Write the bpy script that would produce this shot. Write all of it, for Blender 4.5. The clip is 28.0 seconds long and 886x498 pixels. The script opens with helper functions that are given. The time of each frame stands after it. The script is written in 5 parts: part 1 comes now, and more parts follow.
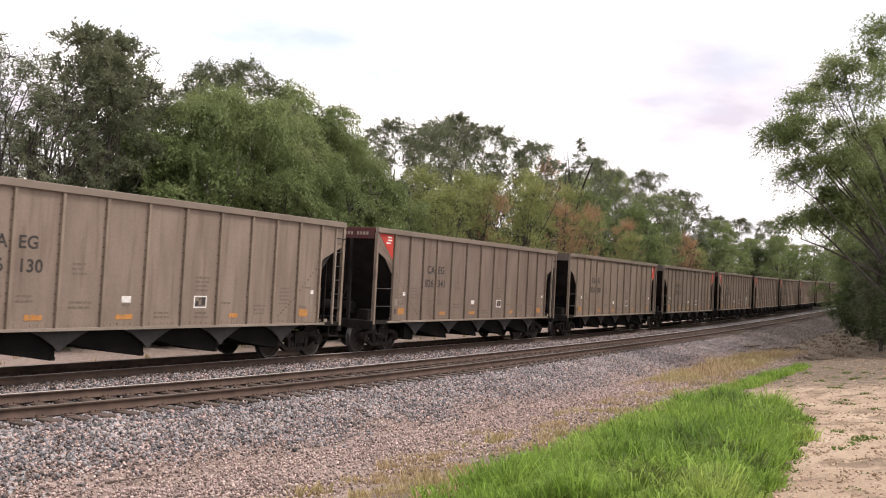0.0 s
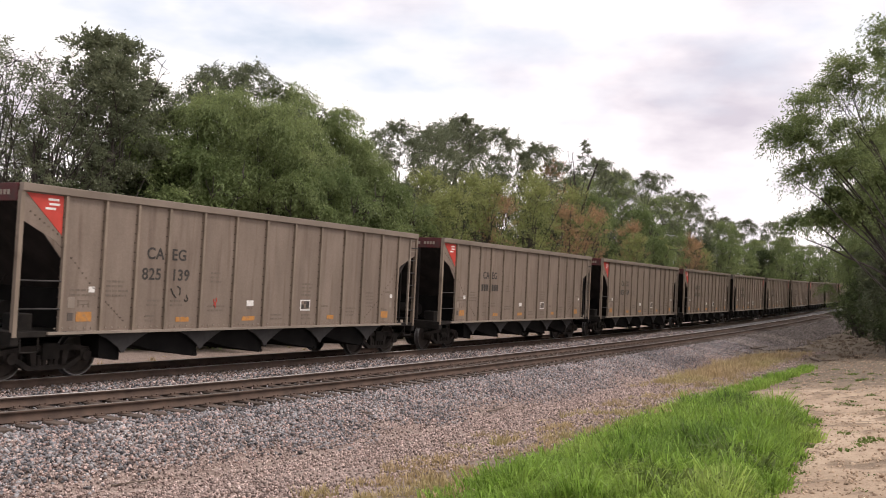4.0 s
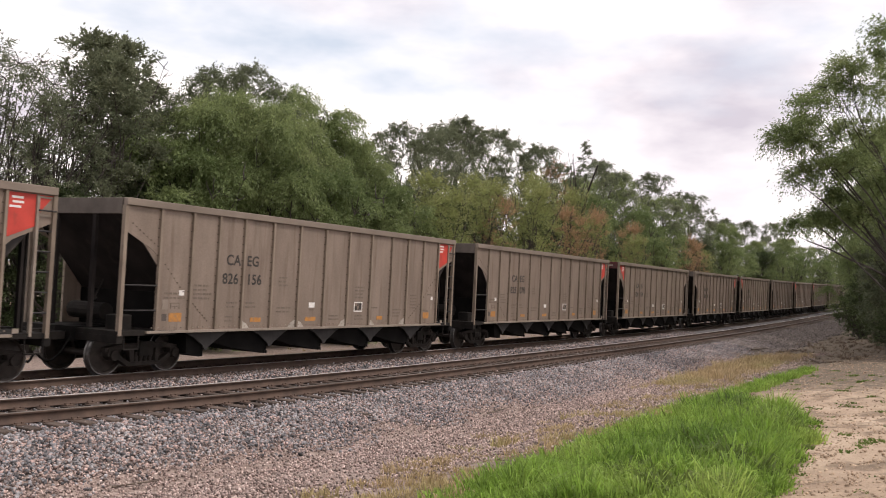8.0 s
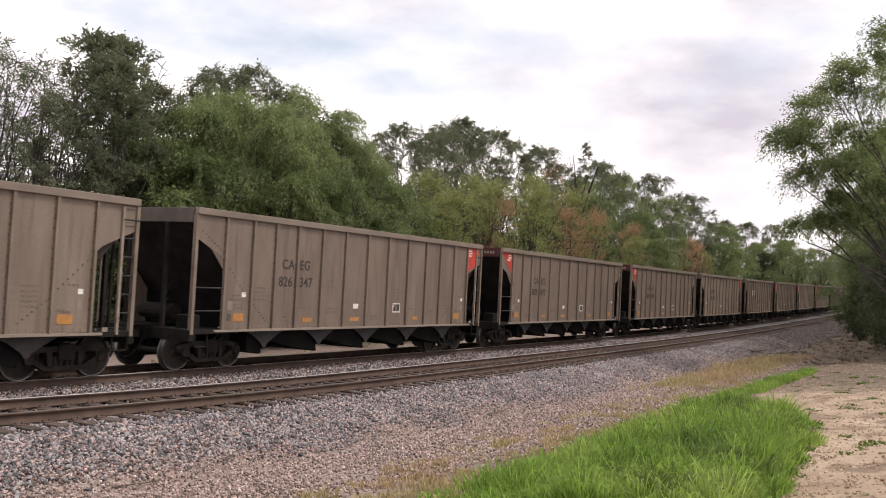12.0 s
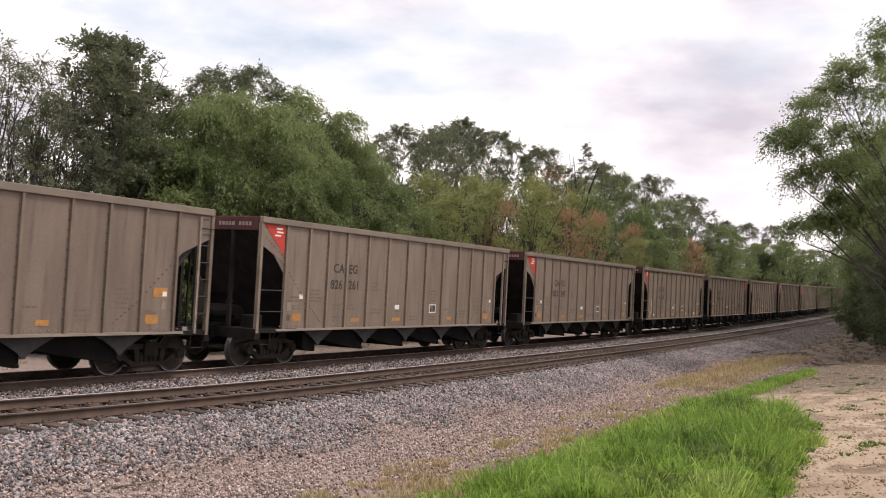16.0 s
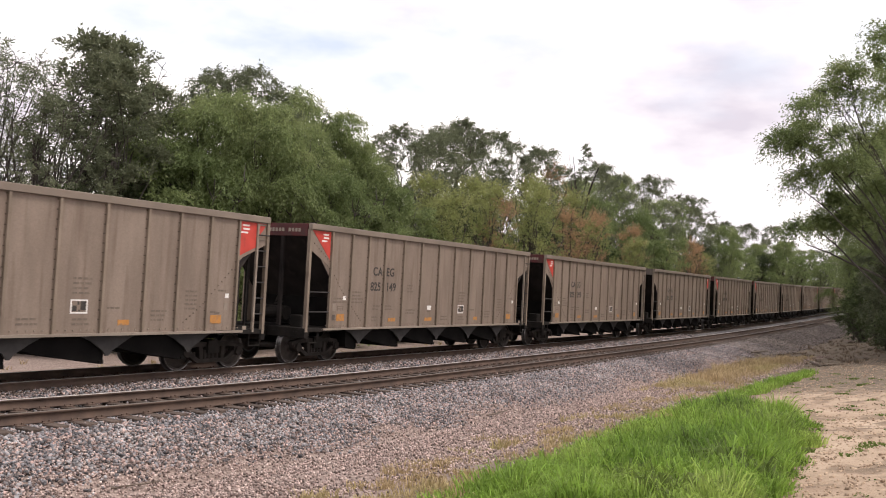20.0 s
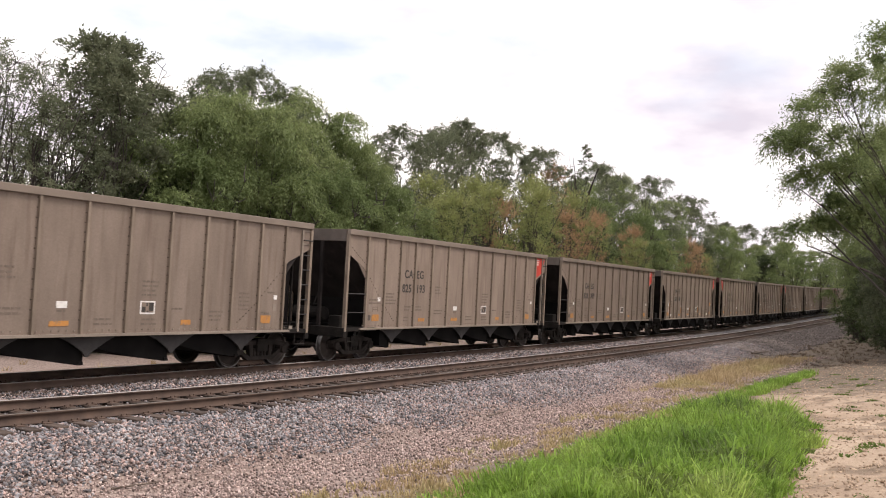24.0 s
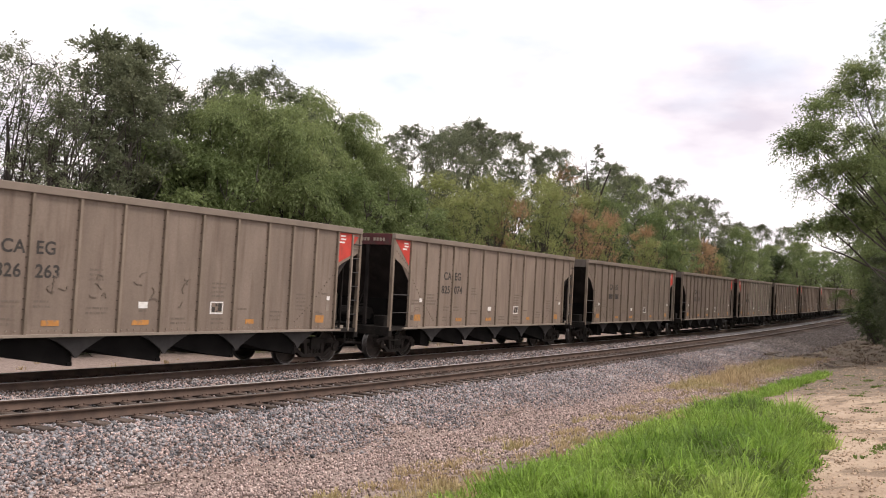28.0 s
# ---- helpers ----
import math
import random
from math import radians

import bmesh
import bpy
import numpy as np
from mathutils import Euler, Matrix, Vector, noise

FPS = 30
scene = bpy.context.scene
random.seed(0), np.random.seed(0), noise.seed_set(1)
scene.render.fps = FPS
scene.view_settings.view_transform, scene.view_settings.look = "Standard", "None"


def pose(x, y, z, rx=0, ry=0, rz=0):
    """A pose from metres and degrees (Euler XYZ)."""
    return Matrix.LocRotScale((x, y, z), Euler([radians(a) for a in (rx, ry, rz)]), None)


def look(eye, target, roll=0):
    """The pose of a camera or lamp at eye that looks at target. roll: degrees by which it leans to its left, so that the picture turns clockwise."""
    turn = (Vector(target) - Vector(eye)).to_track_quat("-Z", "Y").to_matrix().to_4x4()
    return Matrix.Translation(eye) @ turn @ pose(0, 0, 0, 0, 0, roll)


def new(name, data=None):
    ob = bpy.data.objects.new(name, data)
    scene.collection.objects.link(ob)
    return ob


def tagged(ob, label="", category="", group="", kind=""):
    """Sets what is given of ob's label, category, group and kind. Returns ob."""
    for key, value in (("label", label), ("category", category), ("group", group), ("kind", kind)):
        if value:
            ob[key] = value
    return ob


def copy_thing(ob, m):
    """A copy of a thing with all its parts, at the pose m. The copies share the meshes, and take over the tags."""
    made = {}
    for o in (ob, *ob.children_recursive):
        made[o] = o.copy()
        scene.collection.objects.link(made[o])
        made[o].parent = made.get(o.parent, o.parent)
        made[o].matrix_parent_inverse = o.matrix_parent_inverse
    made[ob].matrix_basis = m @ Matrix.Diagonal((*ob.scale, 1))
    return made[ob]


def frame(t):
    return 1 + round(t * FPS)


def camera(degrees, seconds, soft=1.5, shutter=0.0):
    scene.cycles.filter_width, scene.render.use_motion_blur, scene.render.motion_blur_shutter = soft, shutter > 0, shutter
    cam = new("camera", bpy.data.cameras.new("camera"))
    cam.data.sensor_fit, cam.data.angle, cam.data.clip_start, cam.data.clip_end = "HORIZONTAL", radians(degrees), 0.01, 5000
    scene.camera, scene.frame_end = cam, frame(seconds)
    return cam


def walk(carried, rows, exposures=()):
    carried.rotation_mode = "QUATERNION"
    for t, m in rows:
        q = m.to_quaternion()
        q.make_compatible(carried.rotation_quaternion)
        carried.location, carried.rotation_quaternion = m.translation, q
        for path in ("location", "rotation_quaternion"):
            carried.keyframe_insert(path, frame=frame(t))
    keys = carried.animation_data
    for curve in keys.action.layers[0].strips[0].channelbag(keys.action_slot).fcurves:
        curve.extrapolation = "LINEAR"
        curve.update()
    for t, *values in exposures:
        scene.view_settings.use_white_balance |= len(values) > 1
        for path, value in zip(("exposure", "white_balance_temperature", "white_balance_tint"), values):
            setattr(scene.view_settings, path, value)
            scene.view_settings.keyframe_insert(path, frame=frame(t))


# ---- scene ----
# World: x runs along the railway (trains come from +x), y points from the camera
# across the tracks, z = 0 is the rail head of the far track near the camera.
EYE = (0.0, 0.0, 2.428)
CENTRE_FAR, CENTRE_NEAR = 17.61, 14.12      # track centre lines at x = 0
BEND = 170.0                                # the curve straightens out here


def bow(x):
    """Sideways bow of both tracks."""
    c = min(max(x, 0.0), BEND)
    return 0.000565 * c * c - 2.11e-6 * c ** 3


def rise(x):
    """Gentle grade of the line."""
    c = min(max(x, -20.0), BEND)
    return 7.0e-5 * (c - 25.0) ** 2


def heading(yaw, pitch, roll):
    a, b = radians(yaw), radians(pitch)
    d = Vector((math.cos(a) * math.cos(b), math.sin(a) * math.cos(b), math.sin(b)))
    return look(EYE, Vector(EYE) + 10 * d, roll)


cam = camera(51.0, 28.0, soft=1.0, shutter=0.05)
AIM = [
    (0, 30.793, 1.826, 3.01), (0.25, 30.80, 1.826, 2.95), (0.5, 30.967, 1.830, 2.74), (1, 31.032, 1.835, 2.76),
    (2, 31.058, 1.868, 2.79), (3, 31.080, 1.895, 2.83), (3.5, 31.094, 1.930, 2.84), (5.5, 31.130, 1.969, 2.89),
    (6.5, 31.122, 1.980, 2.91), (6.8, 31.07, 1.985, 2.93), (7, 30.971, 1.989, 2.95), (7.2, 31.07, 2.01, 2.90),
    (7.5, 31.133, 2.030, 2.85), (8, 31.140, 2.033, 2.86), (9, 31.151, 2.055, 2.92), (10, 31.154, 2.064, 2.93),
    (11, 31.166, 2.073, 2.97), (12, 31.167, 2.092, 2.97), (12.5, 31.167, 2.100, 2.97), (14.5, 31.173, 2.108, 2.98),
    (16, 31.174, 2.134, 3.00), (18, 31.176, 2.142, 3.02), (20, 31.170, 2.157, 3.01), (21.5, 31.178, 2.181, 3.02),
    (23.5, 31.172, 2.186, 3.02), (25, 31.172, 2.203, 3.06), (26.5, 31.182, 2.204, 3.07), (27, 31.184, 2.212, 3.075),
    (27.5, 31.234, 2.200, 3.08), (27.65, 31.60, 2.18, 3.085), (27.8, 31.88, 2.16, 3.09), (28, 31.911, 2.159, 3.097),
]
GAIN = [(0, 0.37), (1, 0.27), (3, 0.14), (10, 0.10), (12, 0.12), (16, 0.12), (18, 0.14), (21, 0.30), (25, 0.30), (28, 0.28)]      # the camera's own gain
walk(cam, [(t, heading(a, b, c)) for t, a, b, c in AIM], [(t, g, 6500, 15) for t, g in GAIN])

# ---- light ----
SUN_ELEVATION, SUN_AZIMUTH = radians(58), radians(-66)    # azimuth from +x towards +y
world = bpy.data.worlds.new("sky")
scene.world = world
world.use_nodes = True


CLOUD_SHIFT = (0.35, 0.1, 0.25)


def build_sky():
    nt = world.node_tree
    nt.nodes.clear()
    out, bg = nt.nodes.new("ShaderNodeOutputWorld"), nt.nodes.new("ShaderNodeBackground")
    sky = nt.nodes.new("ShaderNodeTexSky")
    sky.sky_type, sky.sun_disc = "NISHITA", False
    sky.sun_elevation, sky.sun_rotation = SUN_ELEVATION, radians(90) - SUN_AZIMUTH
    sky.air_density, sky.dust_density = 1.0, 2.0
    link = nt.links.new
    coord = nt.nodes.new("ShaderNodeTexCoord")

    def layer(scale, stops, turn, rough=0.5, detail=6):
        mapping = nt.nodes.new("ShaderNodeMapping")
        mapping.inputs["Scale"].default_value = (1.0, 1.0, 2.6)
        mapping.inputs["Location"].default_value, mapping.inputs["Rotation"].default_value = CLOUD_SHIFT, (0, 0, turn)
        link(coord.outputs["Generated"], mapping.inputs["Vector"])
        n = nt.nodes.new("ShaderNodeTexNoise")
        n.inputs["Scale"].default_value, n.inputs["Detail"].default_value, n.inputs["Roughness"].default_value = scale, detail, rough
        link(mapping.outputs["Vector"], n.inputs["Vector"])
        r = nt.nodes.new("ShaderNodeValToRGB")
        for e, (pos, col) in zip(r.color_ramp.elements, stops):
            e.position, e.color = pos, (*col, 1)
        link(n.outputs["Fac"], r.inputs["Fac"])
        return r.outputs["Color"]

    cover = layer(2.0, [(0.30, (0, 0, 0)), (0.44, (1, 1, 1))], 0.02)
    tone = layer(2.9, [(0.47, (13.8, 13.3, 12.9)), (0.68, (7.3, 6.85, 7.5))], 0.33)
    mix = nt.nodes.new("ShaderNodeMixRGB")
    blue = nt.nodes.new("ShaderNodeMixRGB")
    blue.inputs["Fac"].default_value, blue.inputs["Color2"].default_value = 0.7, (9.0, 9.9, 10.8, 1)
    link(sky.outputs["Color"], blue.inputs["Color1"])
    link(cover, mix.inputs["Fac"])
    link(blue.outputs["Color"], mix.inputs["Color1"])
    link(tone, mix.inputs["Color2"])
    link(mix.outputs["Color"], bg.inputs["Color"])
    bg.inputs["Strength"].default_value = 0.092
    link(bg.outputs["Background"], out.inputs["Surface"])


build_sky()
sun = new("sun", bpy.data.lights.new("sun", "SUN"))
sun.data.energy, sun.data.angle, sun.data.color = 2.0, radians(14), (1.0, 0.92, 0.82)
sun.matrix_world = look((0, 0, 0), (-math.cos(SUN_ELEVATION) * math.cos(SUN_AZIMUTH),
                                    -math.cos(SUN_ELEVATION) * math.sin(SUN_AZIMUTH), -math.sin(SUN_ELEVATION)))


# ---- materials ----
def material(name, stops, scale=4.0, rough=0.85, metal=0.0, bump=0.0, bump_scale=30.0, detail=6.0,
             fine=0.0, fine_scale=60.0, rnd=0.0, island=0.0, stretch=(1, 1, 1), space="Object", second=None, gloss=0.4, tint=False):
    """A node material: noise through a colour ramp, fine grain, bump and a random tint for each object or island.
    second: (colour, scale, low, high, stretch) lays blotches of another colour over it; tint: the object's own colour tints it."""
    m = bpy.data.materials.new(name)
    m.use_nodes = True
    nt = m.node_tree
    link, bsdf = nt.links.new, nt.nodes["Principled BSDF"]
    bsdf.inputs["Roughness"].default_value, bsdf.inputs["Metallic"].default_value = rough, metal
    bsdf.inputs["Specular IOR Level"].default_value = gloss
    coord = nt.nodes.new("ShaderNodeTexCoord")

    def noise_at(s, det, st=(1, 1, 1)):
        mp = nt.nodes.new("ShaderNodeMapping")
        mp.inputs["Scale"].default_value = st
        n = nt.nodes.new("ShaderNodeTexNoise")
        n.inputs["Scale"].default_value, n.inputs["Detail"].default_value = s, det
        link(coord.outputs[space], mp.inputs["Vector"])
        link(mp.outputs["Vector"], n.inputs["Vector"])
        return n.outputs["Fac"]

    ramp = nt.nodes.new("ShaderNodeValToRGB")
    while len(ramp.color_ramp.elements) < len(stops):
        ramp.color_ramp.elements.new(0.5)
    for e, (pos, col) in zip(ramp.color_ramp.elements, stops):
        e.position, e.color = pos, (*col, 1)
    link(noise_at(scale, detail, stretch), ramp.inputs["Fac"])
    color = ramp.outputs["Color"]
    if second:
        col, s2, low, high, st2 = second
        fac = nt.nodes.new("ShaderNodeMapRange")
        fac.inputs["From Min"].default_value, fac.inputs["From Max"].default_value = low, high
        link(noise_at(s2, 5.0, st2), fac.inputs["Value"])
        mx = nt.nodes.new("ShaderNodeMixRGB")
        mx.inputs["Color2"].default_value = (*col, 1)
        link(fac.outputs["Result"], mx.inputs["Fac"])
        link(color, mx.inputs["Color1"])
        color = mx.outputs["Color"]
    if tint:
        mul = nt.nodes.new("ShaderNodeMixRGB")
        mul.blend_type, mul.inputs["Fac"].default_value = "MULTIPLY", 1.0
        link(color, mul.inputs["Color1"])
        link(nt.nodes.new("ShaderNodeObjectInfo").outputs["Color"], mul.inputs["Color2"])
        color = mul.outputs["Color"]
    for amount, source in ((rnd, "object"), (island, "island"), (fine, "grain")):
        if not amount:
            continue
        if source == "object":
            value = nt.nodes.new("ShaderNodeObjectInfo").outputs["Random"]
        elif source == "island":
            value = nt.nodes.new("ShaderNodeNewGeometry").outputs["Random Per Island"]
        else:
            value = noise_at(fine_scale, 3.0)
        mr = nt.nodes.new("ShaderNodeMapRange")
        mr.inputs["To Min"].default_value, mr.inputs["To Max"].default_value = 1 - amount, 1 + amount
        link(value, mr.inputs["Value"])
        mul = nt.nodes.new("ShaderNodeMixRGB")
        mul.blend_type, mul.inputs["Fac"].default_value = "MULTIPLY", 1.0
        link(color, mul.inputs["Color1"])
        link(mr.outputs["Result"], mul.inputs["Color2"])
        color = mul.outputs["Color"]
    link(color, bsdf.inputs["Base Color"])
    if bump:
        b = nt.nodes.new("ShaderNodeBump")
        b.inputs["Strength"].default_value, b.inputs["Distance"].default_value = bump, 0.02
        link(noise_at(bump_scale, 4.0), b.inputs["Height"])
        link(b.outputs["Normal"], bsdf.inputs["Normal"])
    return m


def leafy(name, dark, mid, light, through_light=0.25, vary=0.22):
    """Leaves: a colour for each leaf and patches over the crown; part of the light passes through."""
    m = material(name, [(0.3, dark), (0.5, mid), (0.72, light)], scale=0.35, rough=0.6, island=vary, detail=3.0)
    nt = m.node_tree
    bsdf, out = nt.nodes["Principled BSDF"], nt.nodes["Material Output"]
    tr, mix = nt.nodes.new("ShaderNodeBsdfTranslucent"), nt.nodes.new("ShaderNodeMixShader")
    mix.inputs["Fac"].default_value = through_light
    nt.links.new(bsdf.inputs["Base Color"].links[0].from_socket, tr.inputs["Color"])
    nt.links.new(bsdf.outputs["BSDF"], mix.inputs[1])
    nt.links.new(tr.outputs["BSDF"], mix.inputs[2])
    nt.links.new(mix.outputs["Shader"], out.inputs["Surface"])
    bsdf.inputs["Specular IOR Level"].default_value = 0.25
    return m


TAN = material("wagon_paint", [(0.25, (0.164, 0.125, 0.098)), (0.5, (0.206, 0.159, 0.125)), (0.78, (0.252, 0.198, 0.158))],
               scale=1.5, rough=0.6, fine=0.2, fine_scale=30, bump=0.12, bump_scale=7, stretch=(1.6, 1, 0.35), rnd=0.08,
               second=((0.120, 0.083, 0.061), 2.4, 0.54, 0.84, (2.6, 1, 0.22)), tint=True)
CHORD = material("weathered_light_steel", [(0.3, (0.20, 0.163, 0.130)), (0.7, (0.29, 0.243, 0.198))], scale=2.5, rough=0.55,
                 fine=0.1, stretch=(0.4, 1, 1), second=((0.14, 0.10, 0.075), 4.0, 0.60, 0.8, (1, 1, 1)))
# coal-black steel, darkened further for the shade under the wagon body
BLACK = material("coal_black_shaded_steel", [(0.3, (0.005, 0.0045, 0.0045)), (0.7, (0.011, 0.010, 0.0095))], scale=2.0, rough=0.8,
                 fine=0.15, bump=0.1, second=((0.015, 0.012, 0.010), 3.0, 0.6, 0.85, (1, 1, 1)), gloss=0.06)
DUSTY = material("dusty_dark_steel", [(0.3, (0.009, 0.008, 0.0075)), (0.7, (0.026, 0.022, 0.019))], scale=3.0, rough=0.8,
                 fine=0.2, bump=0.1, gloss=0.15)
# black end steel that also holds the shade of the end bays
END_SHADE = material("shaded_end_steel", [(0.3, (0.013, 0.011, 0.011)), (0.7, (0.032, 0.027, 0.025))], scale=1.6, rough=0.85, fine=0.25, bump=0.1, gloss=0.1,
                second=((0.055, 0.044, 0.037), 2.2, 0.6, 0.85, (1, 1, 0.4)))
CASTING = material("dusty_truck_casting", [(0.3, (0.016, 0.013, 0.0115)), (0.7, (0.040, 0.033, 0.029))], scale=4.0, rough=0.8, fine=0.2, gloss=0.15)
WHEEL = material("worn_wheel_steel", [(0.3, (0.025, 0.02, 0.018)), (0.7, (0.06, 0.047, 0.04))], scale=5.0, rough=0.6, metal=0.3)
TREAD = material("polished_tread", [(0.3, (0.10, 0.095, 0.092)), (0.7, (0.20, 0.19, 0.185))], scale=9.0, rough=0.35, metal=0.9)
RED = material("red_paint", [(0.3, (0.40, 0.040, 0.028)), (0.7, (0.54, 0.058, 0.040))], scale=3.0, rough=0.55, fine=0.08,
               second=((0.2, 0.04, 0.03), 5.0, 0.62, 0.85, (1, 1, 0.4)))
DEEP_RED = material("grimy_red_paint", [(0.3, (0.045, 0.009, 0.010)), (0.7, (0.085, 0.015, 0.015))], scale=3.0, rough=0.7, fine=0.15,
                    second=((0.05, 0.025, 0.022), 4.0, 0.5, 0.75, (1, 1, 1)))
GRIME = material("grimy_tan_paint", [(0.3, (0.068, 0.055, 0.046)), (0.7, (0.112, 0.092, 0.078))], scale=3.0, rough=0.75, fine=0.15)
STEEL = material("dull_grey_steel", [(0.3, (0.028, 0.026, 0.026)), (0.7, (0.055, 0.051, 0.05))], scale=3.0, rough=0.75, fine=0.2, gloss=0.2)
BOLT = material("rusty_bolts", [(0.3, (0.075, 0.055, 0.04)), (0.7, (0.13, 0.098, 0.073))], scale=6.0, rough=0.8)
RIB = material("rib_paint", [(0.25, (0.160, 0.124, 0.093)), (0.55, (0.220, 0.174, 0.132)), (0.8, (0.290, 0.235, 0.182))], scale=3.0, rough=0.6, fine=0.15,
               stretch=(1, 1, 0.4), rnd=0.12, second=((0.09, 0.06, 0.042), 5.0, 0.58, 0.8, (1, 1, 0.5)), tint=True)
INK = material("black_stencil", [(0.3, (0.02, 0.018, 0.016)), (0.7, (0.06, 0.052, 0.045))], scale=9.0, rough=0.7)
FAINT = material("worn_stencil", [(0.3, (0.125, 0.098, 0.077)), (0.7, (0.175, 0.137, 0.108))], scale=9.0, rough=0.7)
WHITE = material("white_plate", [(0.3, (0.62, 0.60, 0.56)), (0.7, (0.82, 0.80, 0.77))], scale=9.0, rough=0.55)
CAP = material("grimy_top_rail", [(0.3, (0.150, 0.120, 0.095)), (0.7, (0.225, 0.182, 0.146))], scale=2.0, rough=0.65, fine=0.15, stretch=(0.5, 1, 1))
PALE = material("pale_weld_paint", [(0.3, (0.30, 0.27, 0.23)), (0.7, (0.42, 0.38, 0.33))], scale=6.0, rough=0.7)
ORANGE = material("faded_orange_sheeting", [(0.3, (0.37, 0.165, 0.045)), (0.7, (0.48, 0.22, 0.055))], scale=8.0, rough=0.6, fine=0.15,
                  second=((0.21, 0.155, 0.11), 9.0, 0.53, 0.68, (1, 1, 1)))
RUST = material("rail_rust", [(0.3, (0.055, 0.036, 0.028)), (0.7, (0.105, 0.068, 0.050))], scale=3.0, rough=0.85, fine=0.2, bump=0.1)
# worn steel made pale and hardly metallic, its sheen put into the colour
SHINE = material("worn_rail_sheen", [(0.3, (0.36, 0.335, 0.315)), (0.7, (0.50, 0.475, 0.45))], scale=2.0, rough=0.4, metal=0.25,
                 stretch=(0.1, 1, 1))
DULL = material("dull_rail_head", [(0.3, (0.10, 0.082, 0.07)), (0.7, (0.17, 0.145, 0.125))], scale=2.0, rough=0.5, metal=0.5,
                stretch=(0.1, 1, 1))
TIE = material("creosoted_wood", [(0.3, (0.045, 0.033, 0.027)), (0.7, (0.11, 0.082, 0.066))], scale=6.0, rough=0.95, fine=0.25,
               fine_scale=30, bump=0.3, rnd=0.25, stretch=(3, 0.5, 3))
STONE = material("ballast_stone", [(0.25, (0.100, 0.101, 0.110)), (0.5, (0.182, 0.179, 0.187)), (0.75, (0.325, 0.312, 0.312))],
                 scale=1.1, rough=0.9, island=0.72, fine=0.1, second=((0.33, 0.235, 0.21), 14.0, 0.51, 0.60, (1, 1, 1)))
# rust stain and the shadow beside the far rail in one dark brown
STAINED_SHADOW = material("stained_shadow_stone", [(0.25, (0.055, 0.042, 0.036)), (0.5, (0.10, 0.076, 0.064)), (0.75, (0.16, 0.125, 0.105))], scale=6.0, rough=0.95, island=0.5)
# brown-grey far stones, darkened for the shadow of the wayside trees
BROWNED = material("shaded_brown_stone", [(0.25, (0.105, 0.088, 0.080)), (0.5, (0.165, 0.140, 0.128)), (0.75, (0.235, 0.205, 0.190))], scale=3.0, rough=0.95, island=0.5)
PINK = material("pink_gravel", [(0.25, (0.21, 0.153, 0.136)), (0.5, (0.345, 0.265, 0.238)), (0.75, (0.50, 0.42, 0.385))],
                scale=9.0, rough=0.95, island=0.7, fine=0.1)
BARK = material("grey_bark", [(0.3, (0.035, 0.030, 0.026)), (0.7, (0.095, 0.082, 0.072))], scale=5.0, rough=0.95, bump=0.5,
                bump_scale=14, stretch=(2, 2, 0.4))
LEAF_GREEN = leafy("green_leaves", (0.145, 0.192, 0.074), (0.198, 0.248, 0.100), (0.255, 0.295, 0.130), 0.5, 0.3)
LEAF_DARK = leafy("dark_green_leaves", (0.112, 0.133, 0.078), (0.150, 0.169, 0.102), (0.195, 0.208, 0.130), 0.45, 0.3)
# deep green for the bushes, with the shade under the trees put into it
LEAF_SHADE = leafy("shaded_green_leaves", (0.052, 0.074, 0.030), (0.075, 0.100, 0.042), (0.100, 0.125, 0.056), 0.35, 0.3)
LEAF_YELLOW = leafy("yellow_green_leaves", (0.205, 0.240, 0.090), (0.275, 0.300, 0.118), (0.330, 0.335, 0.140), 0.5, 0.3)
LEAF_RUST = leafy("russet_leaves", (0.315, 0.205, 0.115), (0.410, 0.272, 0.160), (0.350, 0.290, 0.140), 0.5, 0.3)
GRASS = leafy("grass_blades", (0.120, 0.210, 0.036), (0.220, 0.345, 0.060), (0.385, 0.465, 0.13), 0.5, 0.42)
WEED = leafy("coarse_weed_leaves", (0.075, 0.115, 0.026), (0.115, 0.165, 0.040), (0.17, 0.21, 0.062), 0.4)
STRAW = leafy("dry_grass_blades", (0.30, 0.235, 0.13), (0.44, 0.335, 0.19), (0.34, 0.32, 0.135), 0.35)
CLOD = material("brown_soil_clods", [(0.3, (0.28, 0.20, 0.14)), (0.7, (0.44, 0.335, 0.24))], scale=2.0, rough=0.95, island=0.25)
LITTER = leafy("dead_brown_stalks", (0.085, 0.062, 0.042), (0.14, 0.10, 0.068), (0.18, 0.135, 0.09), 0.2)


def part(name, bm, mat, parent, label=""):
    """Link a bmesh as one mesh object under a thing or a part."""
    me = bpy.data.meshes.new(name)
    bm.to_mesh(me)
    bm.free()
    me.materials.append(mat)
    ob = new(name, me)
    ob.parent = parent
    if label:
        ob["label"] = label
    return ob


def shared(name, me, parent, m=None, label=""):
    """Another object on the same mesh."""
    ob = new(name, me)
    ob.parent = parent
    if m is not None:
        ob.matrix_basis = m
    if label:
        ob["label"] = label
    return ob


def box(bm, x0, x1, y0, y1, z0, z1, m=None):
    vs = [Vector((x, y, z)) for x in (x0, x1) for y in (y0, y1) for z in (z0, z1)]
    vs = [bm.verts.new(m @ v if m else v) for v in vs]
    for f in ((0, 1, 3, 2), (4, 6, 7, 5), (0, 4, 5, 1), (2, 3, 7, 6), (0, 2, 6, 4), (1, 5, 7, 3)):
        bm.faces.new([vs[i] for i in f])
    return bm


